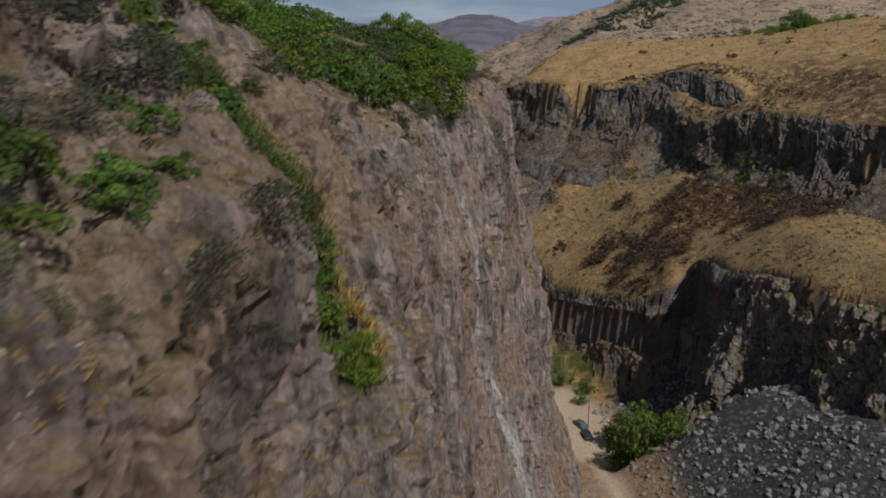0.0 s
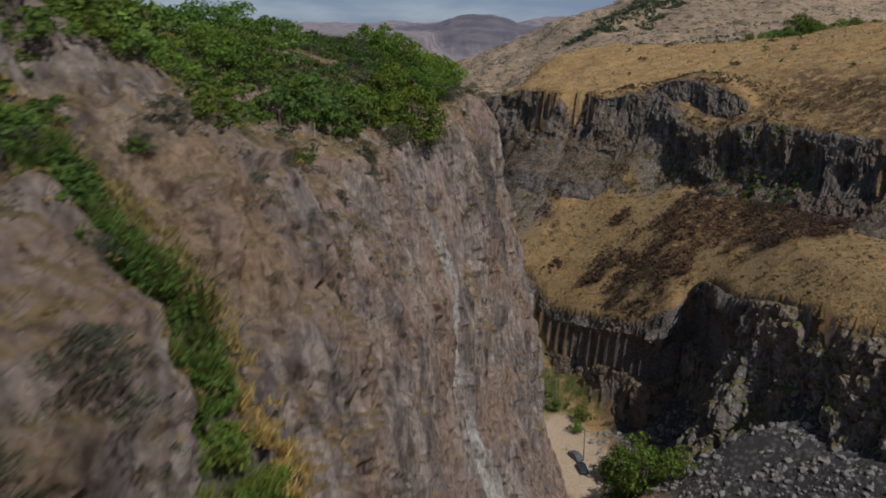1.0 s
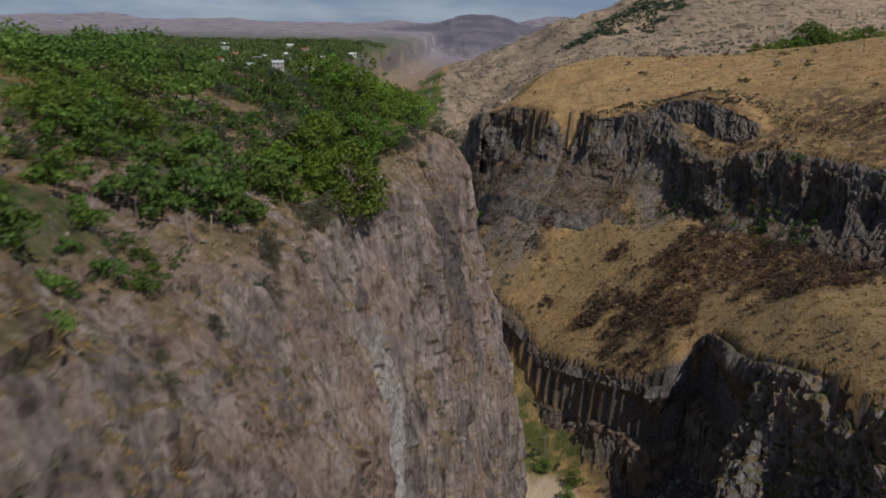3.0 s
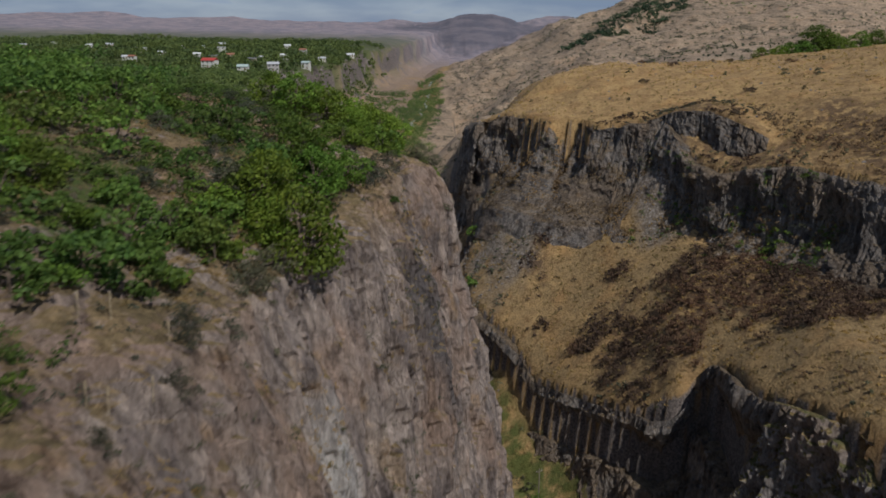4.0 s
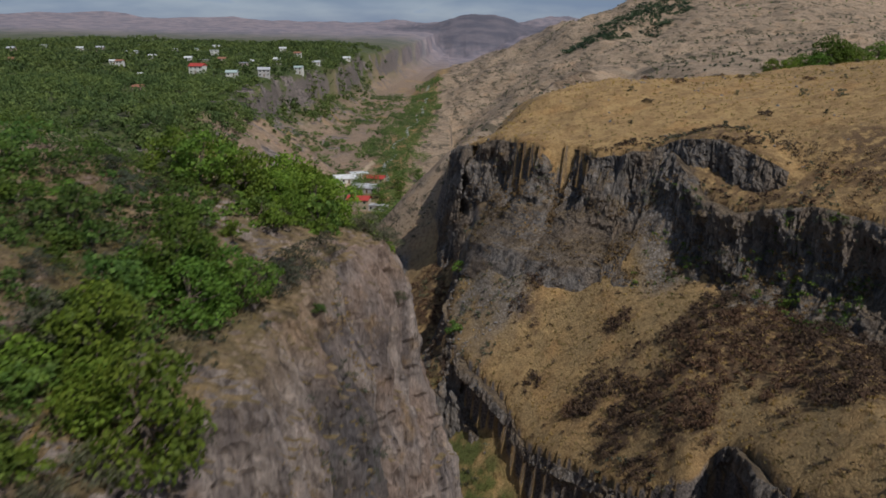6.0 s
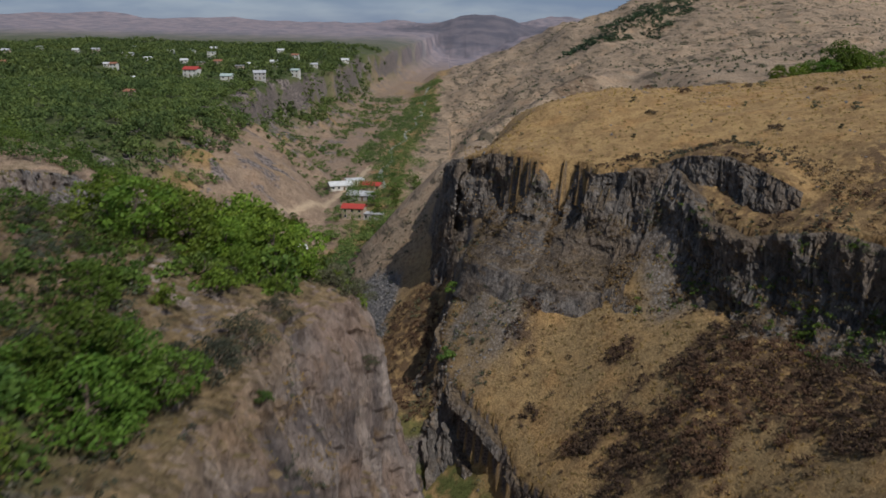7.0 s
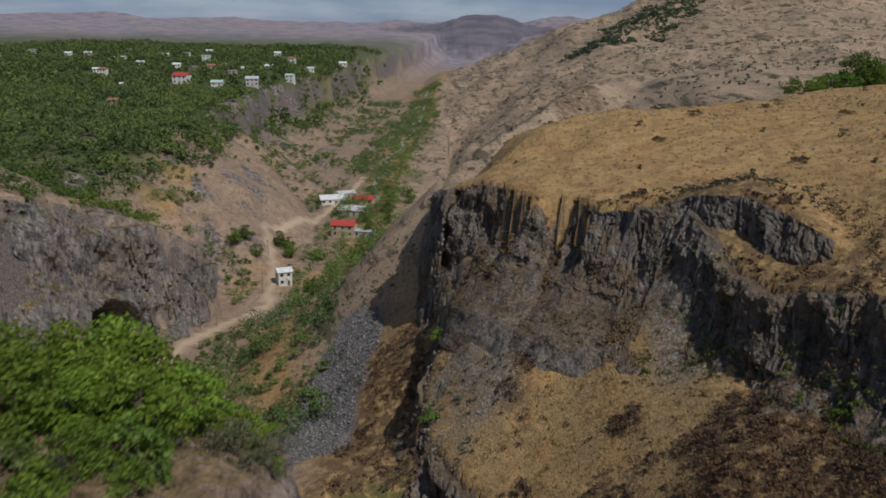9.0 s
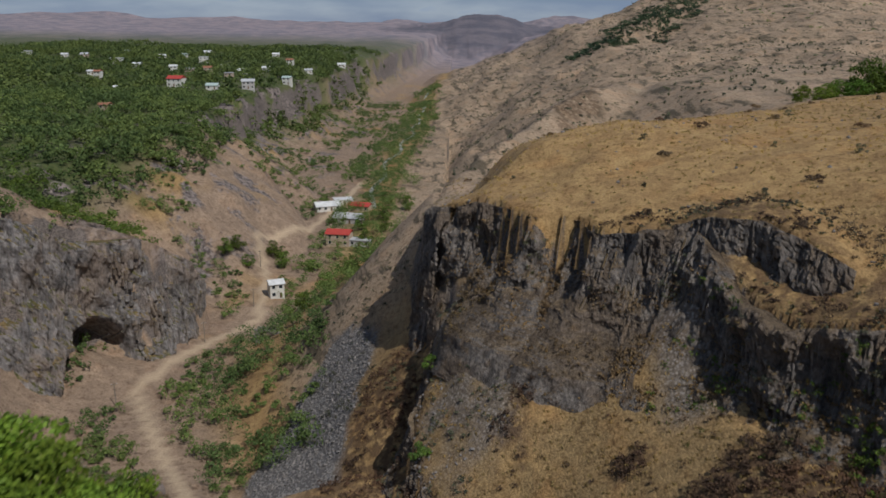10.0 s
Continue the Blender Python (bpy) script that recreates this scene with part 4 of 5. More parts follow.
# houses of the village: place, width, storeys, wall, roof, flat or not
VILLAGE = [(-500, 1180, 18, 2, 0, 1, 1), (-440, 1150, 14, 1, 0, 2, 0), (-420, 1290, 16, 1, 0, 4, 0), (-345, 1060, 26, 2, 0, 2, 1), (-330, 1170, 16, 1, 0, 2, 0), (-310, 1190, 16, 1, 0, 4, 0), (-250, 960, 13, 2, 0, 2, 0),
           (-225, 930, 14, 2, 1, 1, 1), (-235, 830, 15, 1, 0, 4, 0), (-285, 850, 10, 1, 0, 2, 0), (-275, 840, 11, 2, 0, 3, 0)]
VILLAGE2 = [(-225, 750, 9, 1, 0, 2, 0), (-178, 742, 20, 2, 0, 0, 0), (-205, 920, 13, 2, 1, 3, 0), (-150, 735, 15, 1, 0, 4, 0), (-170, 860, 12, 2, 1, 1, 1), (-135, 780, 17, 2, 2, 1, 0), (-180, 960, 22, 1, 0, 2, 0),
            (-155, 940, 12, 2, 0, 2, 0), (-200, 1210, 15, 1, 0, 2, 0), (-178, 610, 11, 1, 1, 3, 0), (-260, 660, 11, 1, 0, 1, 0)]
VILLAGE += [(-300, 1000, 14, 1, 0, 2, 0), (-395, 1100, 15, 2, 1, 1, 0), (-120, 860, 13, 2, 0, 4, 0), (-125, 1000, 14, 1, 0, 1, 0), (-260, 1100, 16, 2, 0, 2, 1), (-160, 1090, 14, 2, 0, 3, 0),
            (-350, 930, 13, 1, 0, 4, 0), (-215, 1020, 15, 1, 0, 2, 0), (-470, 1040, 15, 2, 1, 1, 0), (-110, 1150, 16, 1, 0, 2, 0), (-300, 1260, 18, 1, 0, 2, 0), (-380, 860, 12, 1, 1, 3, 0)]


def clear(x, y):
    """Not on the road, and not in the yard of a house."""
    ok = distance_to(ROAD, x, y) > 6
    for hx, hy, w, *_ in VILLAGE + VILLAGE2:
        ok &= ~((np.abs(x - hx * (1 - 0.01 * (hy - y) / 10)) < 0.5 * w + 1) & (y > hy - 42) & (y < hy + 6))
    return ok


def orchard(x, y):
    return clear(x, y) & (river_side(x, y) < -78 + 14 * vnoise(x / 40, y / 40, x * 0, 4)) & (np.abs(x) < 0.62 * y) & (fbm(x / 45, y / 45, x * 0, 3, 61) > np.interp(y, [400, 700, 1500], [-0.9, -0.75, -0.4]))


woods("thicket_back", back, LEAF, "dense green thicket behind the cliff top", 260, 0.42, (3.5, 6.5))
woods("woods_plateau", random_places(8500, (-620, -60, 700, 1500), orchard), LEAF_FAR, "green woodland and orchards round the village", 22, 2.4, (5, 11))
woods("woods_near", random_places(3400, (-420, -60, 400, 700), orchard), LEAF_FAR, "dense green woodland on the edge of the plateau", 75, 1.25, (5, 10))
woods("woods_river", random_places(3200, (-90, 40, 290, 1300), lambda x, y: clear(x, y) & (np.abs(river_side(x, y)) < 18 + 6 * vnoise(x / 20, y / 20, x * 0, 6)) & (y > 300 + 3 * x)), LEAF_FAR, "green riverside trees in the gorge", 130, 0.62, (4, 9))
woods("woods_bank", random_places(6200, (-150, -20, 300, 1200), lambda x, y: clear(x, y) & (river_side(x, y) < -14) & (river_side(x, y) > -110) & (np.hypot((x + 68) / 24, (y - 500) / 55) > 1) & (fbm(x / 18, y / 18, x * 0, 3, 65) > np.interp(y, [300, 400, 600, 900], [0.3, 0.0, -0.2, -0.1]))), LEAF_FAR, "scattered green bushes on the gorge side", 80, 0.6, (2, 5.5))
woods("woods_cave", random_places(2300, (-260, -60, 330, 520), lambda x, y: (signed(RIM_CAVE, x, y)[0] > 5) & (fbm(x / 25, y / 25, x * 0, 3, 67) > -0.3)), LEAF, "green bushes along the top of the grey cliff", 90, 0.65, (3, 6.5))
woods("woods_mountain", random_places(700, (150, 520, 700, 1350), lambda x, y: (fbm(x / 60, y / 60, x * 0, 3, 69) > 0.3) & (land(x, y) > 98)), LEAF_FAR, "dark green scrub on the mountain side", 30, 1.0, (2, 5))
woods("woods_bottom", random_places(420, (-66, -12, 280, 362), lambda x, y: clear(x, y) & (fbm(x / 16, y / 16, x * 0, 3, 71) > -0.1) & (distance_to(PATH, x, y) > 3) & (np.hypot(x + 74, y - 338) > 16)), LEAF_FAR, "grey-green bushes in the valley bottom", 130, 0.5, (2.0, 4.5))


def tufts(name, places, mat, label, category, blades=9, height=0.5, wide=0.12):
    """Grass tufts as one mesh of bent blades."""
    n = len(places) * blades
    p = np.repeat(np.asarray(places), blades, 0) + np.concatenate([rng.normal(size=(n, 2)) * 0.18, np.full((n, 1), -0.05)], 1)
    a = rng.random(n) * 2 * math.pi
    side = np.stack([np.cos(a), np.sin(a), 0 * a], 1) * wide
    tip = np.stack([rng.normal(size=n) * 0.4, rng.normal(size=n) * 0.4, np.ones(n)], 1) * (height * (0.5 + rng.random(n)))[:, None]
    q = np.stack([p - side, p + side, p + side * 0.4 + tip, p - side * 0.4 + tip], 1)
    return tagged(new(name, quads_mesh(name, q, mat)), label, category, kind="stuff")


def in_brown(x, y):
    return (signed(RIM_LOWER, x, y)[0] > 1) & (signed(RIM_UPPER, x, y)[0] < -3) & (thorny(x, y) > 0.5)


woods("scrub_terrace", random_places(4600, (28, 98, 175, 262), in_brown), LEAF_BROWN, "dark brown thorn scrub covering the terrace", 44, 0.34, (0.9, 2.3))
woods("scrub_dots", random_places(260, (28, 100, 150, 262), lambda x, y: (signed(RIM_LOWER, x, y)[0] > 2) & (signed(RIM_UPPER, x, y)[0] < -8) & (thorny(x, y) < 0.3)), LEAF_BROWN, "single brown shrubs in the terrace grass", 50, 0.28, (0.7, 1.5))
woods("scrub_edge", random_places(500, (14, 100, 140, 300), lambda x, y: (np.abs(signed(RIM_LOWER, x, y)[0] - 1) < 5) & (fbm(x / 8, y / 8, x * 0, 2, 75) > 0.1)), LEAF_GREY, "grey-green scrub along the terrace edge", 40, 0.3, (0.8, 2.0))
woods("scrub_foot", random_places(260, (20, 130, 200, 290), lambda x, y: (np.abs(signed(RIM_UPPER, x, y)[0] + 11) < 2.5) & (fbm(x / 8, y / 8, x * 0, 2, 76) > 0.0)), LEAF, "dark green bushes along the foot of the cliff", 50, 0.35, (1.0, 3.0))
tufts("grass_terrace", random_places(7000, (14, 135, 130, 290), lambda x, y: (signed(RIM_LOWER, x, y)[0] > 1) & (signed(RIM_UPPER, x, y)[0] < -6)), LEAF_STRAW, "dry yellow grass tufts on the terrace", "grass", 9, 0.3, 0.1)
tufts("grass_plateau", random_places(4000, (10, 190, 200, 380), lambda x, y: signed(RIM_UPPER, x, y)[0] > 1), LEAF_STRAW, "dry yellow grass tufts on the plateau", "grass", 9, 0.3, 0.1)
tufts("grass_left", random_places(9000, (-40, 10, 20, 170), lambda x, y: (signed(RIM_LEFT, x, y)[0] > 1) & (fbm(x / 7, y / 7, x * 0, 2, 79) > -0.1)), LEAF_STRAW, "dry grass tufts on the cliff top slope", "grass", 9, 0.45, 0.05)
for x, y, z in scatter(300, (20, 180, 235, 420), lambda x, y, z: (signed(RIM_UPPER, x, y)[0] > 4), 9.0)[:70]:
    plant("scrub", int(rng.integers(0, 2)), x, y, 0.8 + 0.9 * rng.random(), z)
for x, y, s in ((141, 409, 1.1), (149, 408, 1.2), (153, 410, 1.3), (157, 404, 1.5), (163, 408, 2.3), (168, 411, 1.7), (169, 404, 1.5), (175, 408, 1.4), (145, 404, 1.0), (183, 410, 1.5), (191, 412, 1.6), (199, 410, 1.4), (160, 412, 1.4), (172, 413, 1.5)):
    plant("tree", 1, x, y, s)
# trees beside the parked cars
for x, y, s in ((38, 157, 1.4), (42, 162, 1.6), (45, 154, 1.5), (47, 165, 1.3), (40, 150, 1.5), (43, 170, 1.4), (39, 166, 1.3), (50, 158, 0.9), (36, 168, 0.8), (44, 146, 1.0), (52, 170, 0.8), (33, 190, 0.6), (36, 195, 0.7), (30, 202, 0.6)):
    plant("tree", int(rng.choice([0, 2])), x, y, s)

# lush grass down the gully and straw beside it
GULLY = np.array([(-16, 42, 89), (-12.2, 41.6, 86), (-11.3, 41.9, 84.5), (-9.7, 42.4, 82), (-6.9, 41.8, 79.3), (-5.2, 42.2, 76.1), (-4.2, 42.5, 72.5), (-3.3, 43, 69)], float)


def gully(n, width, mat, name, label, shift=0.0, height=0.7):
    t = rng.random(n)
    line = GULLY
    p = np.stack([np.interp(t, np.linspace(0, 1, len(line)), line[:, i]) for i in range(3)], 1)
    p[:, 1] += rng.normal(size=n) * width + shift + 0.5 * np.sin(t * 13)
    p = p[vnoise(t * 9, t * 0, t * 0, 51 + int(shift)) > -0.6]
    q = [FACE.find_nearest(tuple(c))[0] for c in p]
    tufts(name, np.array([tuple(c) for c in q]), mat, label, "grass", 10, height, 0.05)


gully(2200, 0.6, LEAF_GRASS, "gully_grass", "lush green grass in a gully of the cliff")
gully(1300, 1.1, LEAF_STRAW, "gully_straw", "dry yellow grass beside the gully", 1.8, 0.4)
along_gully = rng.random(900)
spine = GULLY
spots = []
for t in along_gully:
    if vnoise(np.array([t * 11]), np.array([0.5]), np.array([0.5]), 52)[0] > -0.6:
        c = [np.interp(t, np.linspace(0, 1, len(spine)), spine[:, i]) for i in range(3)]
        c[1] += 0.5 * rng.normal() + 0.4 * math.sin(t * 13)
        spots.append(tuple(FACE.find_nearest(c)[0] - Vector((0, 0, 0.15))))
woods("gully_bushes", spots, LEAF, "fresh green bushes and tall herbs filling the gully", 90, 0.17, (0.5, 1.25))
woods("scrub_hill", random_places(6500, (20, 620, 380, 1400), lambda x, y: (river_side(x, y) > 30) & (signed(RIM_UPPER, x, y)[0] < 400) & (fbm(x / 70, y / 70, x * 0, 3, 69) > -0.2)), LEAF_GREY, "dotted scrub on the dry hillside", 9, 1.1, (1.2, 3.2))
for x, y, z, s in ((65, 238.7, 44.2, 1.3), (63.4, 244.7, 45.7, 1.0), (58.1, 250, 46.3, 0.9), (47.4, 255, 43.9, 0.7), (18.2, 278.5, 38, 1.1), (17.8, 255.5, 28.9, 1.4)):
    plant("bush", 0, x, y, s, z)
for x, y, s in ((-57, 477, 1.1), (-71, 452, 1.1), (-61, 451, 1.0), (-66, 458, 1.2), (-38, 467, 0.9), (-50, 470, 1.2), (-53, 482, 1.1), (-12, 540, 1.3), (-22, 523, 1.2), (-17, 437, 1.2), (-25, 425, 1.1), (-29, 399, 1.1), (-13, 461, 1.1),
                (-20, 450, 1.3), (-15, 480, 1.2), (-18, 500, 1.2), (-10, 520, 1.2), (-5, 470, 1.0), (-2, 560, 1.3), (-14, 575, 1.2), (-32, 412, 1.0)):
    plant("tree", int(rng.choice([0, 2])), x, y, s)

tufts("grass_top", random_places(16000, (-45, 6, 60, 165), lambda x, y: (signed(RIM_LEFT, x, y)[0] > 8) & ~bare(x, y) & (fbm(x / 9, y / 9, x * 0, 3, 85) > -0.1)), LEAF_GRASS, "green grass between the bushes on the cliff top", "grass", 9, 0.5, 0.06)
woods("woods_ridge", random_places(2200, (150, 340, 1050, 1260), lambda x, y: np.abs(x - 245 - 0.9 * (y - 1150)) < 34 + 44 * vnoise(x / 26, y / 26, x * 0, 8)), LEAF_DARK, "dark green trees along the mountain ridge", 26, 1.6, (3, 7))

woods("scrub_rim", random_places(1500, (84, 150, 160, 262), lambda x, y: (signed(RIM_UPPER, x, y)[0] > -1) & (signed(RIM_UPPER, x, y)[0] < 22) & (fbm(x / 12, y / 12, x * 0, 3, 77) > -0.1)), LEAF_BROWN, "dark brown scrub behind the cliff edge", 30, 0.36, (1.0, 2.6))
woods("scrub_bench", random_places(900, (50, 96, 224, 272), lambda x, y: (signed(RIM_UPPER, x, y)[0] > -1) & (signed(RIM_UPPER, x, y)[0] < 15) & (fbm(x / 7, y / 7, x * 0, 3, 122) > -0.1)), LEAF_BROWN, "brown dry scrub on the bench between the cliff steps", 34, 0.3, (0.6, 1.5))
woods("straw_bench", random_places(900, (50, 96, 224, 272), lambda x, y: (signed(RIM_UPPER, x, y)[0] > -1) & (signed(RIM_UPPER, x, y)[0] < 17) & (fbm(x / 6, y / 6, x * 0, 3, 123) > -0.1)), LEAF_GREY, "grey-green scrub and tall dry grass along the cliff edge", 34, 0.26, (0.5, 1.3))
woods("foot_bushes", random_places(420, (16, 60, 160, 250), lambda x, y: (signed(RIM_LOWER, x, y)[0] < -7) & (signed(RIM_LOWER, x, y)[0] > -17) & (np.hypot((x - 31) / 9, (y - 178) / 20) > 1) & (fbm(x / 8, y / 8, x * 0, 3, 124) > -0.1)), LEAF_GREY, "olive bushes on the bank below the terrace cliff", 60, 0.32, (0.8, 2.4))
woods("scrub_nose", random_places(500, (8, 32, 240, 300), lambda x, y: (fbm(x / 6, y / 6, x * 0, 3, 78) > 0.1) & (signed(RIM_UPPER, x, y)[0] < -9)), LEAF_GREY, "dry scrub among the rubble", 30, 0.3, (0.6, 1.5))

# plants rooted in the faces of the cliffs
def on_face(shape, n, span, depths, seed, least, clearing=False):
    S, D = span[0] + (span[1] - span[0]) * rng.random(n), depths[0] + (depths[1] - depths[0]) * rng.random(n)
    ok = fbm(S / 7, D / 6, S * 0, 3, seed) > least
    p = shape(S[ok], D[ok]) - np.array([0, 0, 0.2])
    return p[~bare(p[:, 0], p[:, 1])] if clearing else p


upper_span = (corner + 4, along(RIM_UPPER, 212, 92))
woods("scrub_cliff", on_face(upper_shape, 2600, upper_span, (8, 30), 110, 0.15), LEAF_BROWN, "brown dry scrub growing on the basalt cliff", 22, 0.34, (0.6, 1.6))
woods("straw_cliff", on_face(upper_shape, 2200, upper_span, (2, 38), 111, 0.05), LEAF_STRAW, "dry yellow grass on ledges of the basalt cliff", 20, 0.26, (0.4, 1.1))
woods("bushes_cliff", on_face(upper_shape, 420, upper_span, (0, 14), 112, 0.25), LEAF_GREY, "grey-green bushes along the lip of the basalt cliff", 40, 0.3, (0.8, 2.0))
near_span = (along(RIM_LEFT, 18, -10), along(RIM_LEFT, 140, 4))
woods("scrub_crag", on_face(left_shape, 1700, near_span, (0, 60), 113, 0.15), LEAF_GREY, "small grey-green bushes rooted in the warm cliff", 60, 0.14, (0.4, 1.5))
woods("straw_crag", on_face(left_shape, 7000, near_span, (0, 45), 114, 0.05), LEAF_STRAW, "dry grass rooted in the warm cliff", 26, 0.12, (0.3, 0.8))
woods("scrub_flank", random_places(750, (-3, 16, 250, 306), lambda x, y: (fbm(x / 7, y / 7, x * 0, 3, 115) > -0.25) & (x > 0.2 * (y - 284) - 1)), LEAF_BROWN, "brown dry scrub on the flank below the plateau", 26, 0.34, (0.6, 1.7))
woods("scrub_slope", random_places(240, (-24, 16, 296, 350), lambda x, y: fbm(x / 9, y / 9, x * 0, 3, 116) > 0.0), LEAF_GREY, "scattered dry bushes on the sunlit slope", 34, 0.32, (0.8, 1.9))
woods("bushes_shade", on_face(upper_shape, 330, (along(RIM_UPPER, 256, 76), along(RIM_UPPER, 212, 92)), (0, 26), 117, 0.0), LEAF, "dark green bushes in the shaded end of the cliff", 44, 0.32, (0.9, 2.4))

# low growth between the trees on the near massif
top_span = (along(RIM_LEFT, 54, -7), along(RIM_LEFT, 170, -2))
woods("low_scrub", on_face(left_shape, 3400, top_span, (0, 25), 118, -0.05, True), LEAF, "low green scrub between the trees on the cliff top", 46, 0.22, (0.6, 2.0))
woods("slope_herbs", on_face(left_shape, 1500, (along(RIM_LEFT, 36, -9), along(RIM_LEFT, 64, -6)), (0, 19), 121, -0.05), LEAF, "green bushes and herbs on the steep rocky slope", 60, 0.17, (0.5, 1.5))
woods("dry_scrub", on_face(left_shape, 1500, top_span, (0, 26), 119, 0.05, True), LEAF_GREY, "low grey-green scrub on the stony cliff top", 40, 0.16, (0.4, 1.3))


# ---- buildings, cars, poles ----
def mat_flat(name, a, b, rough=0.8, scale=0.6, metal=0.0):
    k = Mat(name, rough)
    n = k.noise(scale, 6)
    k.b.inputs["Metallic"].default_value = metal
    return k.done(k.mix(k.step(n, 0.3, 0.7), a, b), n, 0.02)


WALLS = [mat_flat("white_plaster", (0.60, 0.58, 0.53), (0.46, 0.44, 0.40)), mat_flat("tan_stone", (0.42, 0.33, 0.25), (0.34, 0.26, 0.20)), mat_flat("grey_block", (0.40, 0.38, 0.36), (0.32, 0.30, 0.29))]
ROOFS = [mat_flat("red_sheet_roof", (0.42, 0.06, 0.045), (0.33, 0.05, 0.04), 0.5), mat_flat("grey_sheet_roof", (0.45, 0.45, 0.46), (0.36, 0.36, 0.37), 0.5), mat_flat("white_sheet_roof", (0.62, 0.62, 0.61), (0.48, 0.48, 0.47), 0.5),
         mat_flat("rust_roof", (0.30, 0.14, 0.085), (0.24, 0.11, 0.07)), mat_flat("pale_green_roof", (0.38, 0.45, 0.42), (0.32, 0.39, 0.36), 0.5)]
GLASS = mat_flat("dark_window_glass", (0.03, 0.035, 0.04), (0.02, 0.024, 0.03), 0.12)
FRAME = mat_flat("window_frame_paint", (0.55, 0.53, 0.5), (0.48, 0.46, 0.43))
DOOR = mat_flat("door_wood", (0.16, 0.10, 0.06), (0.12, 0.075, 0.045))


def box(x0, x1, y0, y1, z0, z1):
    v = [(x, y, z) for z in (z0, z1) for y in (y0, y1) for x in (x0, x1)]
    return v, [(0, 2, 3, 1), (4, 5, 7, 6), (0, 1, 5, 4), (1, 3, 7, 5), (3, 2, 6, 7), (2, 0, 4, 6)]


def gable(w, d, z, h, over=0.5, thick=0.18):
    """A pitched roof of two slabs with its ridge along x."""
    w, d = w / 2 + over, d / 2 + over
    v, f = [], []
    for sgn in (-1, 1):
        o = len(v)
        v += [(-w, sgn * d, z - 0.25), (w, sgn * d, z - 0.25), (w, 0, z + h), (-w, 0, z + h)]
        v += [(a, b, c + thick) for a, b, c in v[o:o + 4]]
        q = [(0, 1, 2, 3), (7, 6, 5, 4), (0, 4, 5, 1), (1, 5, 6, 2), (2, 6, 7, 3), (3, 7, 4, 0)]
        f += [tuple(o + i for i in p) for p in q]
    for sx in (-w + over, w - over):
        o = len(v)
        v += [(sx, -d + over, z), (sx, d - over, z), (sx, 0, z + h)]
        f.append((o, o + 1, o + 2))
    return v, f


def house(x, y, w, d, storeys, wall, roof, turn, label, flat=False, z=None):
    root = tagged(new("house"), label, "house", "houses of the village")
    h = 2.9 * storeys
    part("wall", *box(-w / 2, w / 2, -d / 2, d / 2, -2.5, h), WALLS[wall], root)
    if flat:
        part("roof", *join([box(-w / 2 - 0.4, w / 2 + 0.4, -d / 2 - 0.4, d / 2 + 0.4, h, h + 0.3)]), ROOFS[roof], root)
    else:
        part("roof", *gable(w, d, h, min(w, d) * 0.22), ROOFS[roof], root)
    n = max(2, int(w / 3))
    for level in range(storeys):
        for i in range(n):
            cx = (i + 0.5) * w / n - w / 2
            if level == 0 and i == n // 2:
                part("door", *box(cx - 0.5, cx + 0.5, -d / 2 - 0.06, -d / 2 + 0.05, 0, 2.1), DOOR, root)
                continue
            cz = level * 2.9 + 1.0
            frame_part = part("window", *join([box(cx - 0.7, cx + 0.7, -d / 2 - 0.05, -d / 2 + 0.05, cz - 0.08, cz), box(cx - 0.7, cx + 0.7, -d / 2 - 0.05, -d / 2 + 0.05, cz + 1.3, cz + 1.38),
                                               box(cx - 0.7, cx - 0.62, -d / 2 - 0.05, -d / 2 + 0.05, cz, cz + 1.3), box(cx + 0.62, cx + 0.7, -d / 2 - 0.05, -d / 2 + 0.05, cz, cz + 1.3)]), FRAME, root)
            part("pane", *box(cx - 0.62, cx + 0.62, -d / 2 - 0.025, -d / 2 + 0.05, cz, cz + 1.3), GLASS, frame_part)
    root.matrix_basis = pose(x, y, ground_z(x, y) if z is None else z, 0, 0, turn)
    return root


# the village on the plateau
for n, (x, y, w, storeys, wall, roof, flat) in enumerate(VILLAGE + VILLAGE2):
    kind = ("white", "brown stone", "grey block")[wall]
    top = ("red", "grey", "white", "rust-brown", "pale green")[roof]
    house(x, y, w * 0.56, w * 0.42, storeys, wall, roof, 12 * math.sin(n * 2.3), f"{kind} village house with a {top} roof among trees", bool(flat), ground_z(x, y) + 0.6)
# houses by the river
house(-46, 432, 5.5, 5, 2, 0, 2, 25, "small white house with a white roof beside the road", False)
house(-30, 502, 11, 7, 2, 1, 0, -10, "riverside house with a bright red roof", False)
house(-20, 500, 10, 5, 1, 2, 1, -10, "low annexe with a grey sheet roof", True)
house(-30, 540, 14, 8, 1, 2, 1, -15, "long building with a grey sheet roof", False)
house(-27, 564, 12, 6, 1, 1, 0, -15, "low building with a faded red roof", False)
house(-45, 566, 13, 8, 1, 0, 2, 20, "white building with a pale sheet roof", False)
house(-38, 580, 10, 7, 1, 0, 2, 20, "white shed with a pale sheet roof", True)

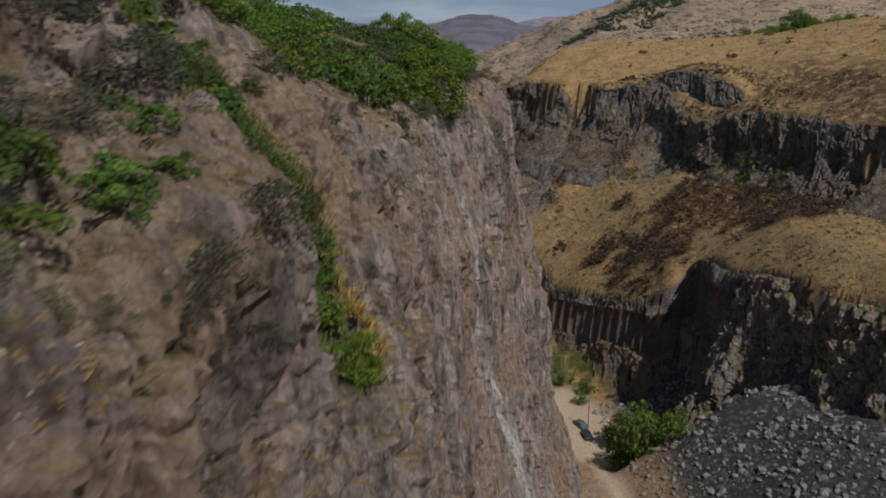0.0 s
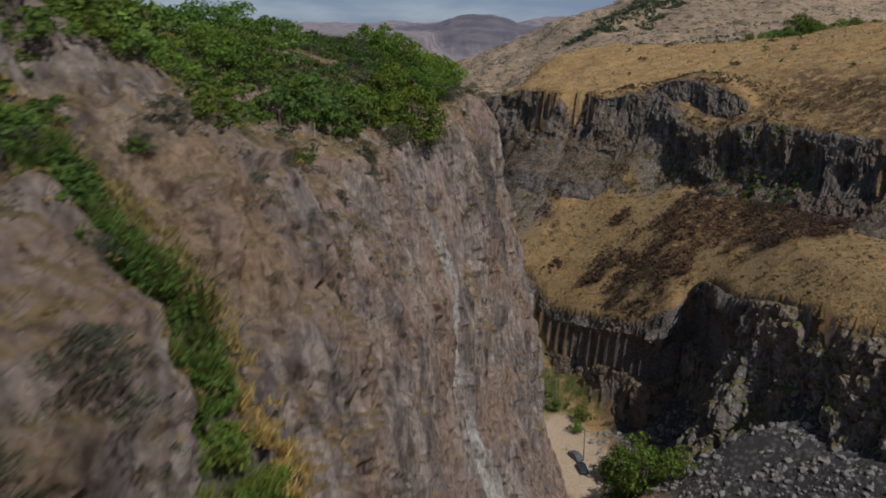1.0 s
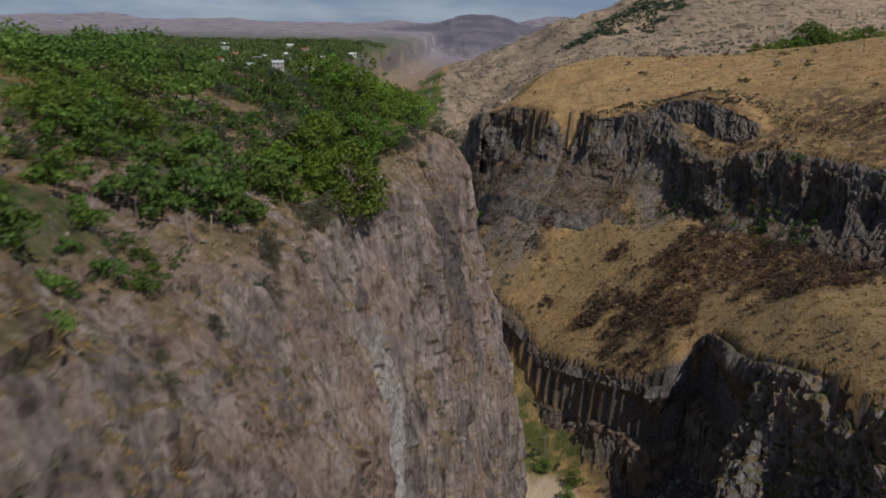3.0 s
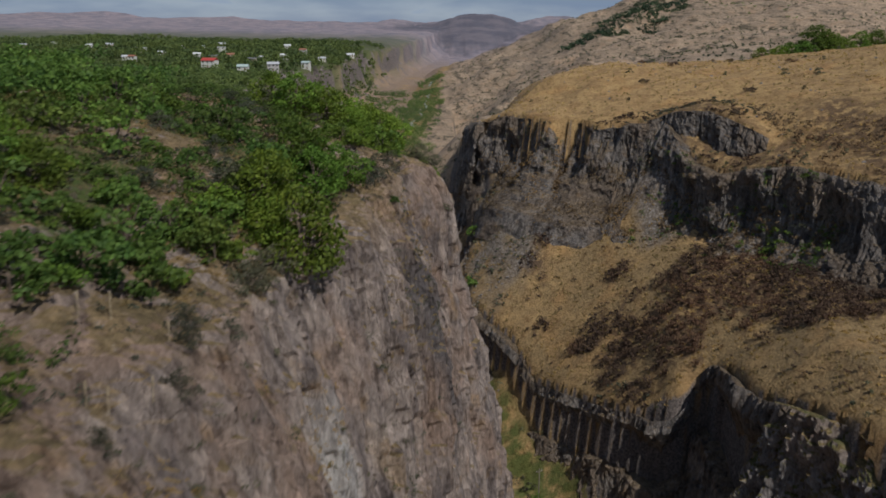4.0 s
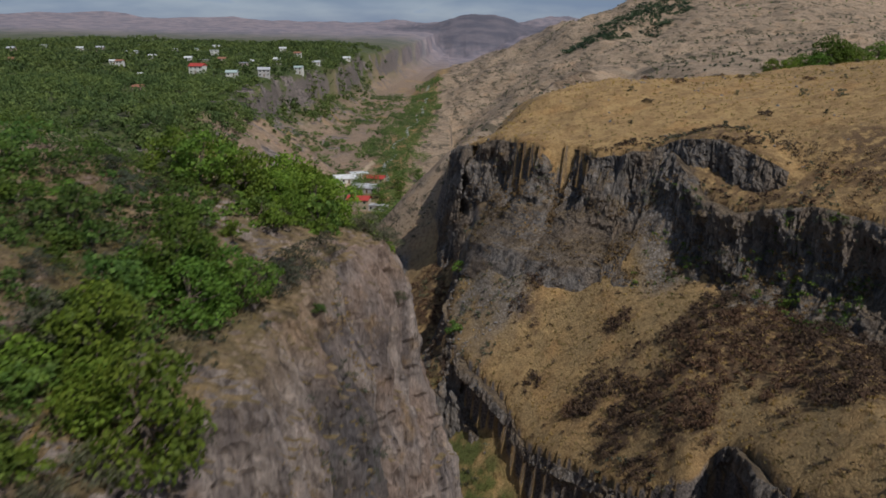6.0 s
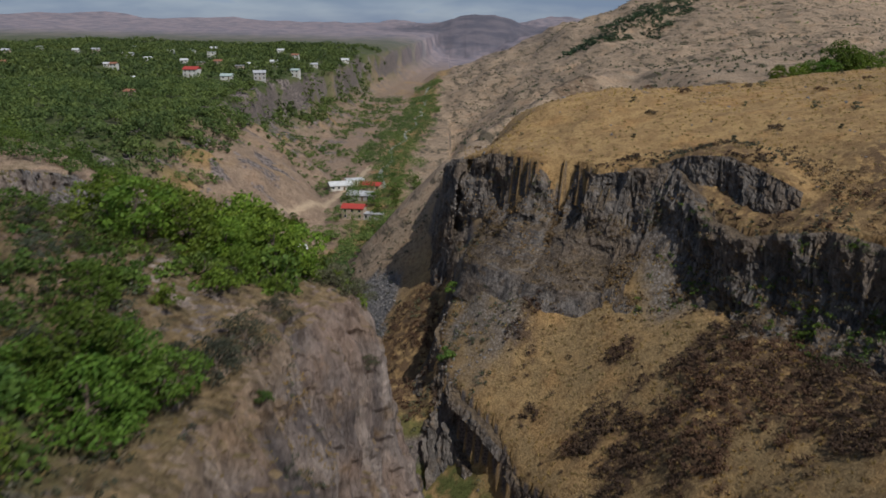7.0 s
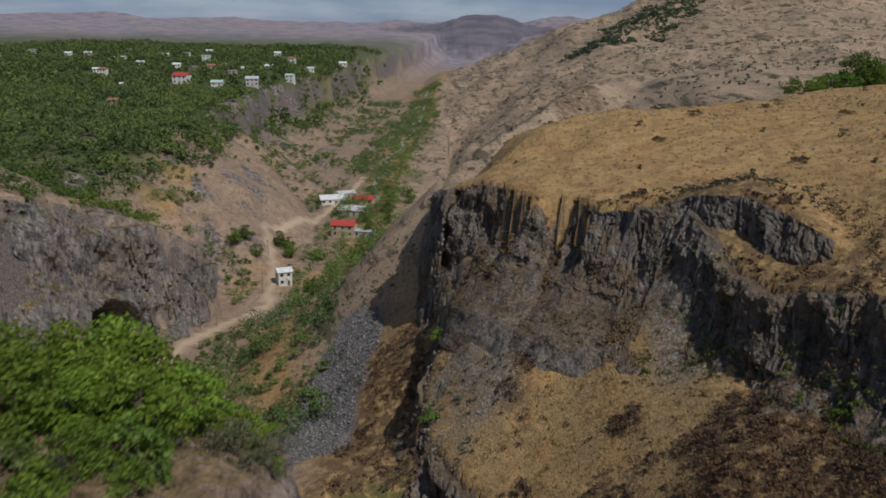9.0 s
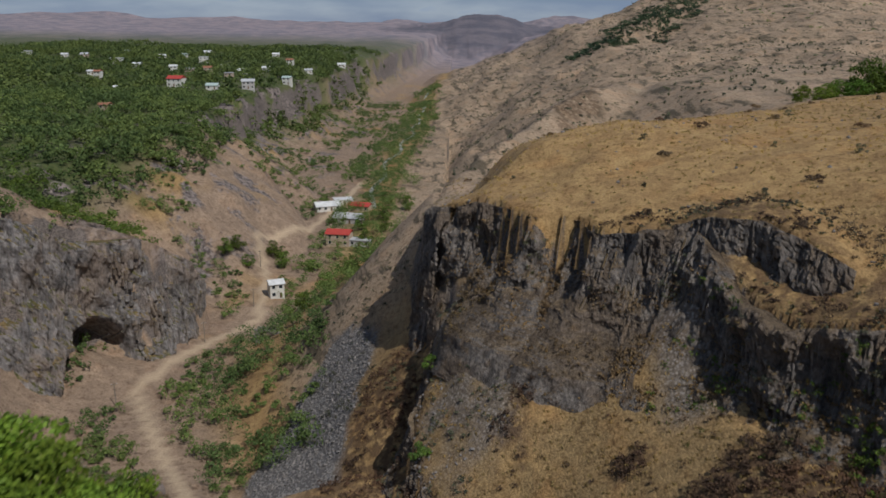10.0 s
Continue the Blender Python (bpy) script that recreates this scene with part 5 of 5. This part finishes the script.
PAINT = [mat_flat("dark_car_paint", (0.03, 0.035, 0.045), (0.025, 0.028, 0.035), 0.25), mat_flat("grey_car_paint", (0.10, 0.105, 0.115), (0.085, 0.09, 0.10), 0.25), mat_flat("white_car_paint", (0.70, 0.70, 0.70), (0.66, 0.66, 0.66), 0.25)]
RUBBER = mat_flat("tyre_rubber", (0.02, 0.02, 0.02), (0.03, 0.03, 0.03))
ALLOY = mat_flat("wheel_alloy", (0.45, 0.45, 0.46), (0.40, 0.40, 0.41), 0.35, 2.0, 0.8)
LAMP = mat_flat("lamp_glass", (0.6, 0.6, 0.58), (0.5, 0.5, 0.48), 0.15)


def disc(cx, cy, cz, r, w, sides=14):
    v, f = [], []
    for s in (-w / 2, w / 2):
        for i in range(sides):
            a = 2 * math.pi * i / sides
            v.append((cx + r * math.cos(a), cy + s, cz + r * math.sin(a)))
    f = [(i, (i + 1) % sides, sides + (i + 1) % sides, sides + i) for i in range(sides)]
    return v, f + [tuple(range(sides))[::-1], tuple(range(sides, 2 * sides))]


def car(x, y, turn, paint, label):
    root = tagged(new("car"), label, "car", "parked cars")
    # outline of the body from the side, lofted over five stations of width
    side = [(-2.15, 0.35), (-2.2, 0.75), (-2.05, 0.98), (-1.7, 1.02), (-0.95, 1.42), (0.45, 1.45), (1.05, 1.05), (1.95, 0.92), (2.2, 0.68), (2.15, 0.35)]
    v, f = [], []
    for wy in (-0.86, -0.78, 0.0, 0.78, 0.86):
        for px, pz in side:
            inset = 0.16 if pz > 1.1 else 0.0
            squeeze = 0.96 if abs(wy) > 0.8 else 1.0
            v.append((px * squeeze, wy * (1 - inset), pz - (0.04 if abs(wy) > 0.8 and pz > 0.9 else 0)))
    n = len(side)
    for j in range(4):
        for i in range(n):
            k = (i + 1) % n
            f.append((j * n + i, j * n + k, (j + 1) * n + k, (j + 1) * n + i))
    f += [tuple(range(n)), tuple(range(4 * n, 5 * n))[::-1]]
    body = part("body", v, f, PAINT[paint], root)
    for sy in (-1, 1):
        part("side_window", [(-1.35, sy * 0.79, 1.06), (0.9, sy * 0.79, 1.06), (0.45, sy * 0.745, 1.38), (-0.9, sy * 0.745, 1.38), (-1.35, sy * 0.75, 1.06), (0.9, sy * 0.75, 1.06), (0.45, sy * 0.70, 1.38), (-0.9, sy * 0.70, 1.38)],
             [(0, 1, 2, 3), (4, 5, 6, 7), (0, 1, 5, 4), (1, 2, 6, 5), (2, 3, 7, 6), (3, 0, 4, 7)], GLASS, body)
        part("headlight", *box(2.08, 2.2, sy * 0.65 - 0.14, sy * 0.65 + 0.14, 0.62, 0.76), LAMP, body)
    part("windscreen", [(1.06, -0.62, 1.07), (1.06, 0.62, 1.07), (0.5, 0.58, 1.46), (0.5, -0.58, 1.46), (1.0, -0.62, 1.07), (1.0, 0.62, 1.07), (0.44, 0.58, 1.46), (0.44, -0.58, 1.46)],
         [(0, 1, 2, 3), (4, 5, 6, 7), (0, 1, 5, 4), (1, 2, 6, 5), (2, 3, 7, 6), (3, 0, 4, 7)], GLASS, body)
    for wx in (-1.35, 1.35):
        for wy in (-0.78, 0.78):
            wheel = part("wheel", *disc(wx, wy, 0.33, 0.33, 0.2), RUBBER, root)
            part("rim", *disc(wx, wy * 1.02, 0.33, 0.2, 0.2, 10), ALLOY, wheel)
    root.matrix_basis = pose(x, y, ground_z(x, y) + 0.02, 0, 0, turn)
    return root


car(31.4, 177.5, 110, 1, "dark grey car parked on the dirt track")
car(31.8, 171.5, 95, 0, "black car parked on the dirt track")

POLE = mat_flat("weathered_pole_wood", (0.20, 0.17, 0.14), (0.14, 0.12, 0.10))


def utility_pole(x, y, height, turn):
    root = tagged(new("utility_pole"), "weathered wooden utility pole beside the dirt road", "pole", "poles along the road")
    part("post", *tube([(0, 0, -0.5), (0, 0, height * 0.5), (0, 0, height)], [0.15, 0.13, 0.1], 8), POLE, root)
    arm = part("crossarm", *box(-0.8, 0.8, -0.06, 0.06, height - 0.7, height - 0.58), POLE, root)
    for cx in (-0.7, 0, 0.7):
        part("insulator", *tube([(cx, 0, height - 0.58), (cx, 0, height - 0.4)], [0.05, 0.035], 6), LAMP, arm)
    root.matrix_basis = pose(x, y, ground_z(x, y), 0, 0, turn)


for x, y in ((33, 177), (-70, 331), (-59.5, 381), (-64, 377), (-52, 420), (-58, 460), (30.5, 205)):
    utility_pole(x, y, 7.4, 30)

STALK = mat_flat("dry_stalk", (0.36, 0.29, 0.19), (0.28, 0.22, 0.14))
for x, y, z, h in ((-7.8, 92, 79.5, 1.7), (-9, 91, 80, 1.5), (-6.2, 87, 76, 1.6), (-7.2, 86, 76.5, 1.5), (-5, 93, 77.5, 1.3), (-4.6, 88, 76, 1.4), (-8.5, 102, 82, 1.4), (-6.4, 103, 81, 1.2), (-11, 96, 82, 1.5), (-9.5, 72, 80, 1.3), (-10.5, 60, 85, 1.2)):
    p = FACE.find_nearest((x, y, z))[0]
    stalk = tagged(new("dry_stalk"), "tall pale dry plant stalk on the slope", "plant", "dry stalks on the slope")
    part("stem", *tube([(0, 0, -0.2), (0.03, 0.02, h * 0.6), (0.08 * rng.normal(), 0.05, h)], [0.035, 0.03, 0.015], 5), STALK, stalk)
    part("seed_head", *tube([(0.03, 0.02, h * 0.62), (0.05, 0.03, h * 0.8), (0.06, 0.05, h)], [0.04, 0.06, 0.02], 6), STALK, stalk)
    stalk.matrix_basis = pose(p.x, p.y, p.z)

# stone wall and culvert of the side path
STONE = mat_flat("grey_field_stone", (0.30, 0.27, 0.24), (0.20, 0.18, 0.165), 0.9, 2.0)
culvert = tagged(new("stone_bridge"), "low stone footbridge on the side path", "bridge")
part("deck", *box(-6.5, 6.5, -1.4, 1.4, 0.3, 0.75), STONE, culvert)
for sy in (-1.3, 1.3):
    part("parapet", *box(-6.5, 6.5, sy - 0.2, sy + 0.2, 0.75, 1.35), STONE, culvert)
for sx in (-5.5, 5.5):
    part("abutment", *box(sx - 1.0, sx + 1.0, -1.35, 1.35, -3.5, 0.3), STONE, culvert)
culvert.matrix_basis = pose(-37, 383, ground_z(-37, 383) + 0.7, 0, 0, -18)

# ---- loose rock ----
ROCK = mat_flat("loose_rock", (0.22, 0.20, 0.185), (0.12, 0.11, 0.105), 0.9, 1.2)
ROCK_WARM = mat_flat("warm_loose_rock", (0.33, 0.275, 0.235), (0.20, 0.165, 0.14), 0.9, 1.2)
bm = bmesh.new()
bmesh.ops.create_icosphere(bm, subdivisions=1, radius=1.0)
ico_v = np.array([v.co[:] for v in bm.verts])
ico_f = np.array([[v.index for v in f.verts] for f in bm.faces])
bm.free()


def rubble(name, places, sizes, mat, label):
    """Angular stones as one mesh."""
    n, k = len(places), len(ico_v)
    jit = 1 + 0.35 * rng.normal(size=(n, k, 1)).clip(-1.2, 1.2)
    base = ico_v[None] * jit * np.stack([0.7 + 0.6 * rng.random(n), 0.7 + 0.6 * rng.random(n), 0.5 + 0.5 * rng.random(n)], 1)[:, None, :]
    a = rng.random(n) * 2 * math.pi
    ca, sa = np.cos(a)[:, None], np.sin(a)[:, None]
    rx, ry = base[..., 0] * ca - base[..., 1] * sa, base[..., 0] * sa + base[..., 1] * ca
    v = np.stack([rx, ry, base[..., 2]], -1) * np.asarray(sizes)[:, None, None] + np.asarray(places)[:, None, :]
    f = (ico_f[None] + (np.arange(n) * k)[:, None, None]).reshape(-1, 3)
    me = bpy.data.meshes.new(name)
    me.from_pydata(v.reshape(-1, 3).tolist(), [], f.tolist())
    me.materials.append(mat)
    return tagged(new(name, me), label, "rocks", kind="stuff")


def stones(name, n, box4, keep, lo, hi, mat, label):
    p = random_places(n, box4, keep)
    rubble(name, p, lo + (hi - lo) * rng.random(len(p)) ** 3, mat, label)


stones("scree_slope", 14000, (-45, 20, 255, 350), lambda x, y: np.hypot((x + 11 - 0.12 * (y - 300)) / 13, (y - 298) / 36) + 0.12 * (fbm(x / 25, y / 25, x * 0, 3, 40) + 0.9 * fbm(x / 6, y / 6, x * 0, 3, 44)) < 1.0, 0.12, 0.5, ROCK, "grey scree of broken basalt on the slope")
stones("boulders_foot", 9000, (36, 110, 90, 190), lambda x, y: (signed(RIM_LOWER, x, y)[0] < -3) & (signed(RIM_LOWER, x, y)[0] > -45) & (y < 186 - 0.4 * (x - 50)) & (fbm(x / 9, y / 9, x * 0, 3, 93) > -0.4), 0.15, 0.75, ROCK, "grey basalt boulders fallen below the terrace cliff")
stones("stones_left", 2600, (-30, 10, 20, 168), lambda x, y: (signed(RIM_LEFT, x, y)[0] > 0) & (fbm(x / 5, y / 5, x * 0, 2, 91) > 0.0), 0.08, 0.45, ROCK_WARM, "pale broken stones on the cliff top slope")
near = []
for i in range(900):
    y = 18 + 75 * rng.random() ** 1.2
    p = FACE.find_nearest((-8 - 6 * rng.random(), y, 70 + 18 * rng.random()))[0]
    if vnoise(np.array([p.y / 4]), np.array([p.z / 3]), np.array([0.5]), 97)[0] > -0.1:
        near.append(tuple(p))
rubble("crag_stones", near, 0.03 + 0.13 * rng.random(len(near)) ** 3, ROCK_WARM, "pale angular stones caught on the crag")
stones("stones_nose", 2200, (10, 34, 240, 300), lambda x, y: (signed(RIM_LOWER, x, y)[0] > 0) & (signed(RIM_UPPER, x, y)[0] < -8) & (fbm(x / 6, y / 6, x * 0, 3, 95) > 0.06 * (x - 22)), 0.1, 0.4, ROCK, "broken column stones on the nose of the cliff")
stones("stones_plateau", 500, (15, 160, 200, 340), lambda x, y: signed(RIM_UPPER, x, y)[0] > 0, 0.1, 0.5, ROCK, "small stones in the dry grass")


# ---- basalt columns, standing proud of the cliffs ----
def prism(seed):
    r = np.random.default_rng(seed)
    a = np.linspace(0, 2 * math.pi, 7)[:6] + 0.25 * r.normal(size=6).clip(-1, 1)
    rad = 1 + 0.12 * r.normal(size=6)
    top = 1 + 0.025 * r.normal(size=6)
    v = [(rad[i] * math.cos(a[i]), rad[i] * math.sin(a[i]), 0) for i in range(6)] + [(0.93 * rad[i] * math.cos(a[i]), 0.93 * rad[i] * math.sin(a[i]), top[i]) for i in range(6)]
    f = [(i, (i + 1) % 6, 6 + (i + 1) % 6, 6 + i) for i in range(6)] + [(5, 4, 3, 2, 1, 0), (6, 7, 8, 9, 10, 11)]
    return v, f


PRISMS = []
for seed in range(4):
    v, f = prism(seed)
    me = bpy.data.meshes.new("column")
    me.from_pydata(v, [], f)
    PRISMS.append((me, np.array(v), f))


def columns(owner, shape, span, depth_range, mat, width, keep, parts, name, label):
    """Columns on a cliff face: the first ones as pieces, the rest joined."""
    sites = []
    for s0 in np.arange(span[0], span[1], width):
        v0 = depth_range[0] + rng.random() * 2
        while v0 < depth_range[1]:
            length = 0.9 + 2.2 * rng.random()
            if rng.random() < keep:
                sites.append((s0 + 0.2 * rng.normal(), v0, v0 + length))
            v0 += length * (0.8 + 0.5 * rng.random())
    S, A, B = np.array(sites).T
    top, low, beside = shape(S, A, False), shape(S, B, False), shape(S + 0.3, A, False)
    verts, faces = [], []
    order = rng.permutation(len(S))
    for n, i in enumerate(order):
        axis = Vector(top[i]) - Vector(low[i])
        length = axis.length
        axis.normalize()
        t = Vector(beside[i]) - Vector(top[i])
        t = (t - axis * t.dot(axis)).normalized()
        m = Matrix((t, axis.cross(t), axis)).transposed().to_4x4()
        r = width * (0.38 + 0.2 * rng.random())
        out = axis.cross(t)
        if out.dot(Vector((-0.5, -0.8, 0))) < 0:
            out = -out
        m.translation = Vector(low[i]) + out * (0.3 * rng.random() - 0.22)
        m = m @ Matrix.Diagonal((r, r, length, 1))
        me, pv, pf = PRISMS[n % 4]
        if n < parts:
            if not me.materials:
                me.materials.append(mat)
            ob = new("column", me)
            ob.parent, ob.matrix_basis = owner, m
        else:
            o = len(verts)
            verts += [tuple(m @ Vector(p)) for p in pv]
            faces += [tuple(o + q for q in f) for f in pf]
    if verts:
        ob = part(name, verts, faces, mat, owner, label)
        tagged(ob, kind="stuff")


ROCK_COLUMN = mat_cliff("column_basalt", ((0.29, 0.255, 0.225), (0.15, 0.136, 0.126), (0.22, 0.172, 0.135)), ((0.27, 0.19, 0.10), (0.18, 0.13, 0.075)), 0.3)
columns(cliff_upper, upper_shape, (corner, along(RIM_UPPER, 190, 101)), (1, 13), ROCK_COLUMN, 0.6, 0.3, 300, "column_rows", "dark basalt columns packed side by side")
columns(cliff_lower, lower_shape, (along(RIM_LOWER, 247, 19), along(RIM_LOWER, 168, 64)), (0.5, 7), ROCK_COLUMN, 0.8, 0.22, 200, "column_rows", "dark basalt columns packed side by side")
ROCK_GREY = mat_cliff("grey_column_basalt", ((0.36, 0.335, 0.32), (0.24, 0.225, 0.22), (0.30, 0.26, 0.235)), ((0.27, 0.2, 0.1), (0.15, 0.13, 0.06)), 0.15)
columns(cliff_cave, cave_shape, (along(RIM_CAVE, 360, -80), along(RIM_CAVE, 393, -64)), (2, 38), ROCK_GREY, 1.3, 0.6, 150, "column_rows", "grey basalt columns packed side by side")

# the river, a thin pale strip of shallow water
WATER = mat_flat("shallow_water", (0.30, 0.29, 0.25), (0.22, 0.22, 0.19), 0.35, 0.4)
ry = np.arange(565, 1200, 4.0)
rx = np.interp(ry, RIVER_Y, RIVER_X) + 2.5 * np.sin(ry / 17)
wv = np.stack([np.stack([rx + o, ry, land(rx, ry) + 0.25], -1) for o in (-1.3, 1.3)], 1)
river = grid_mesh("water", wv, len(ry), 2, WATER)
tagged(river, "shallow pale river in the gorge bottom", "water", kind="structure")
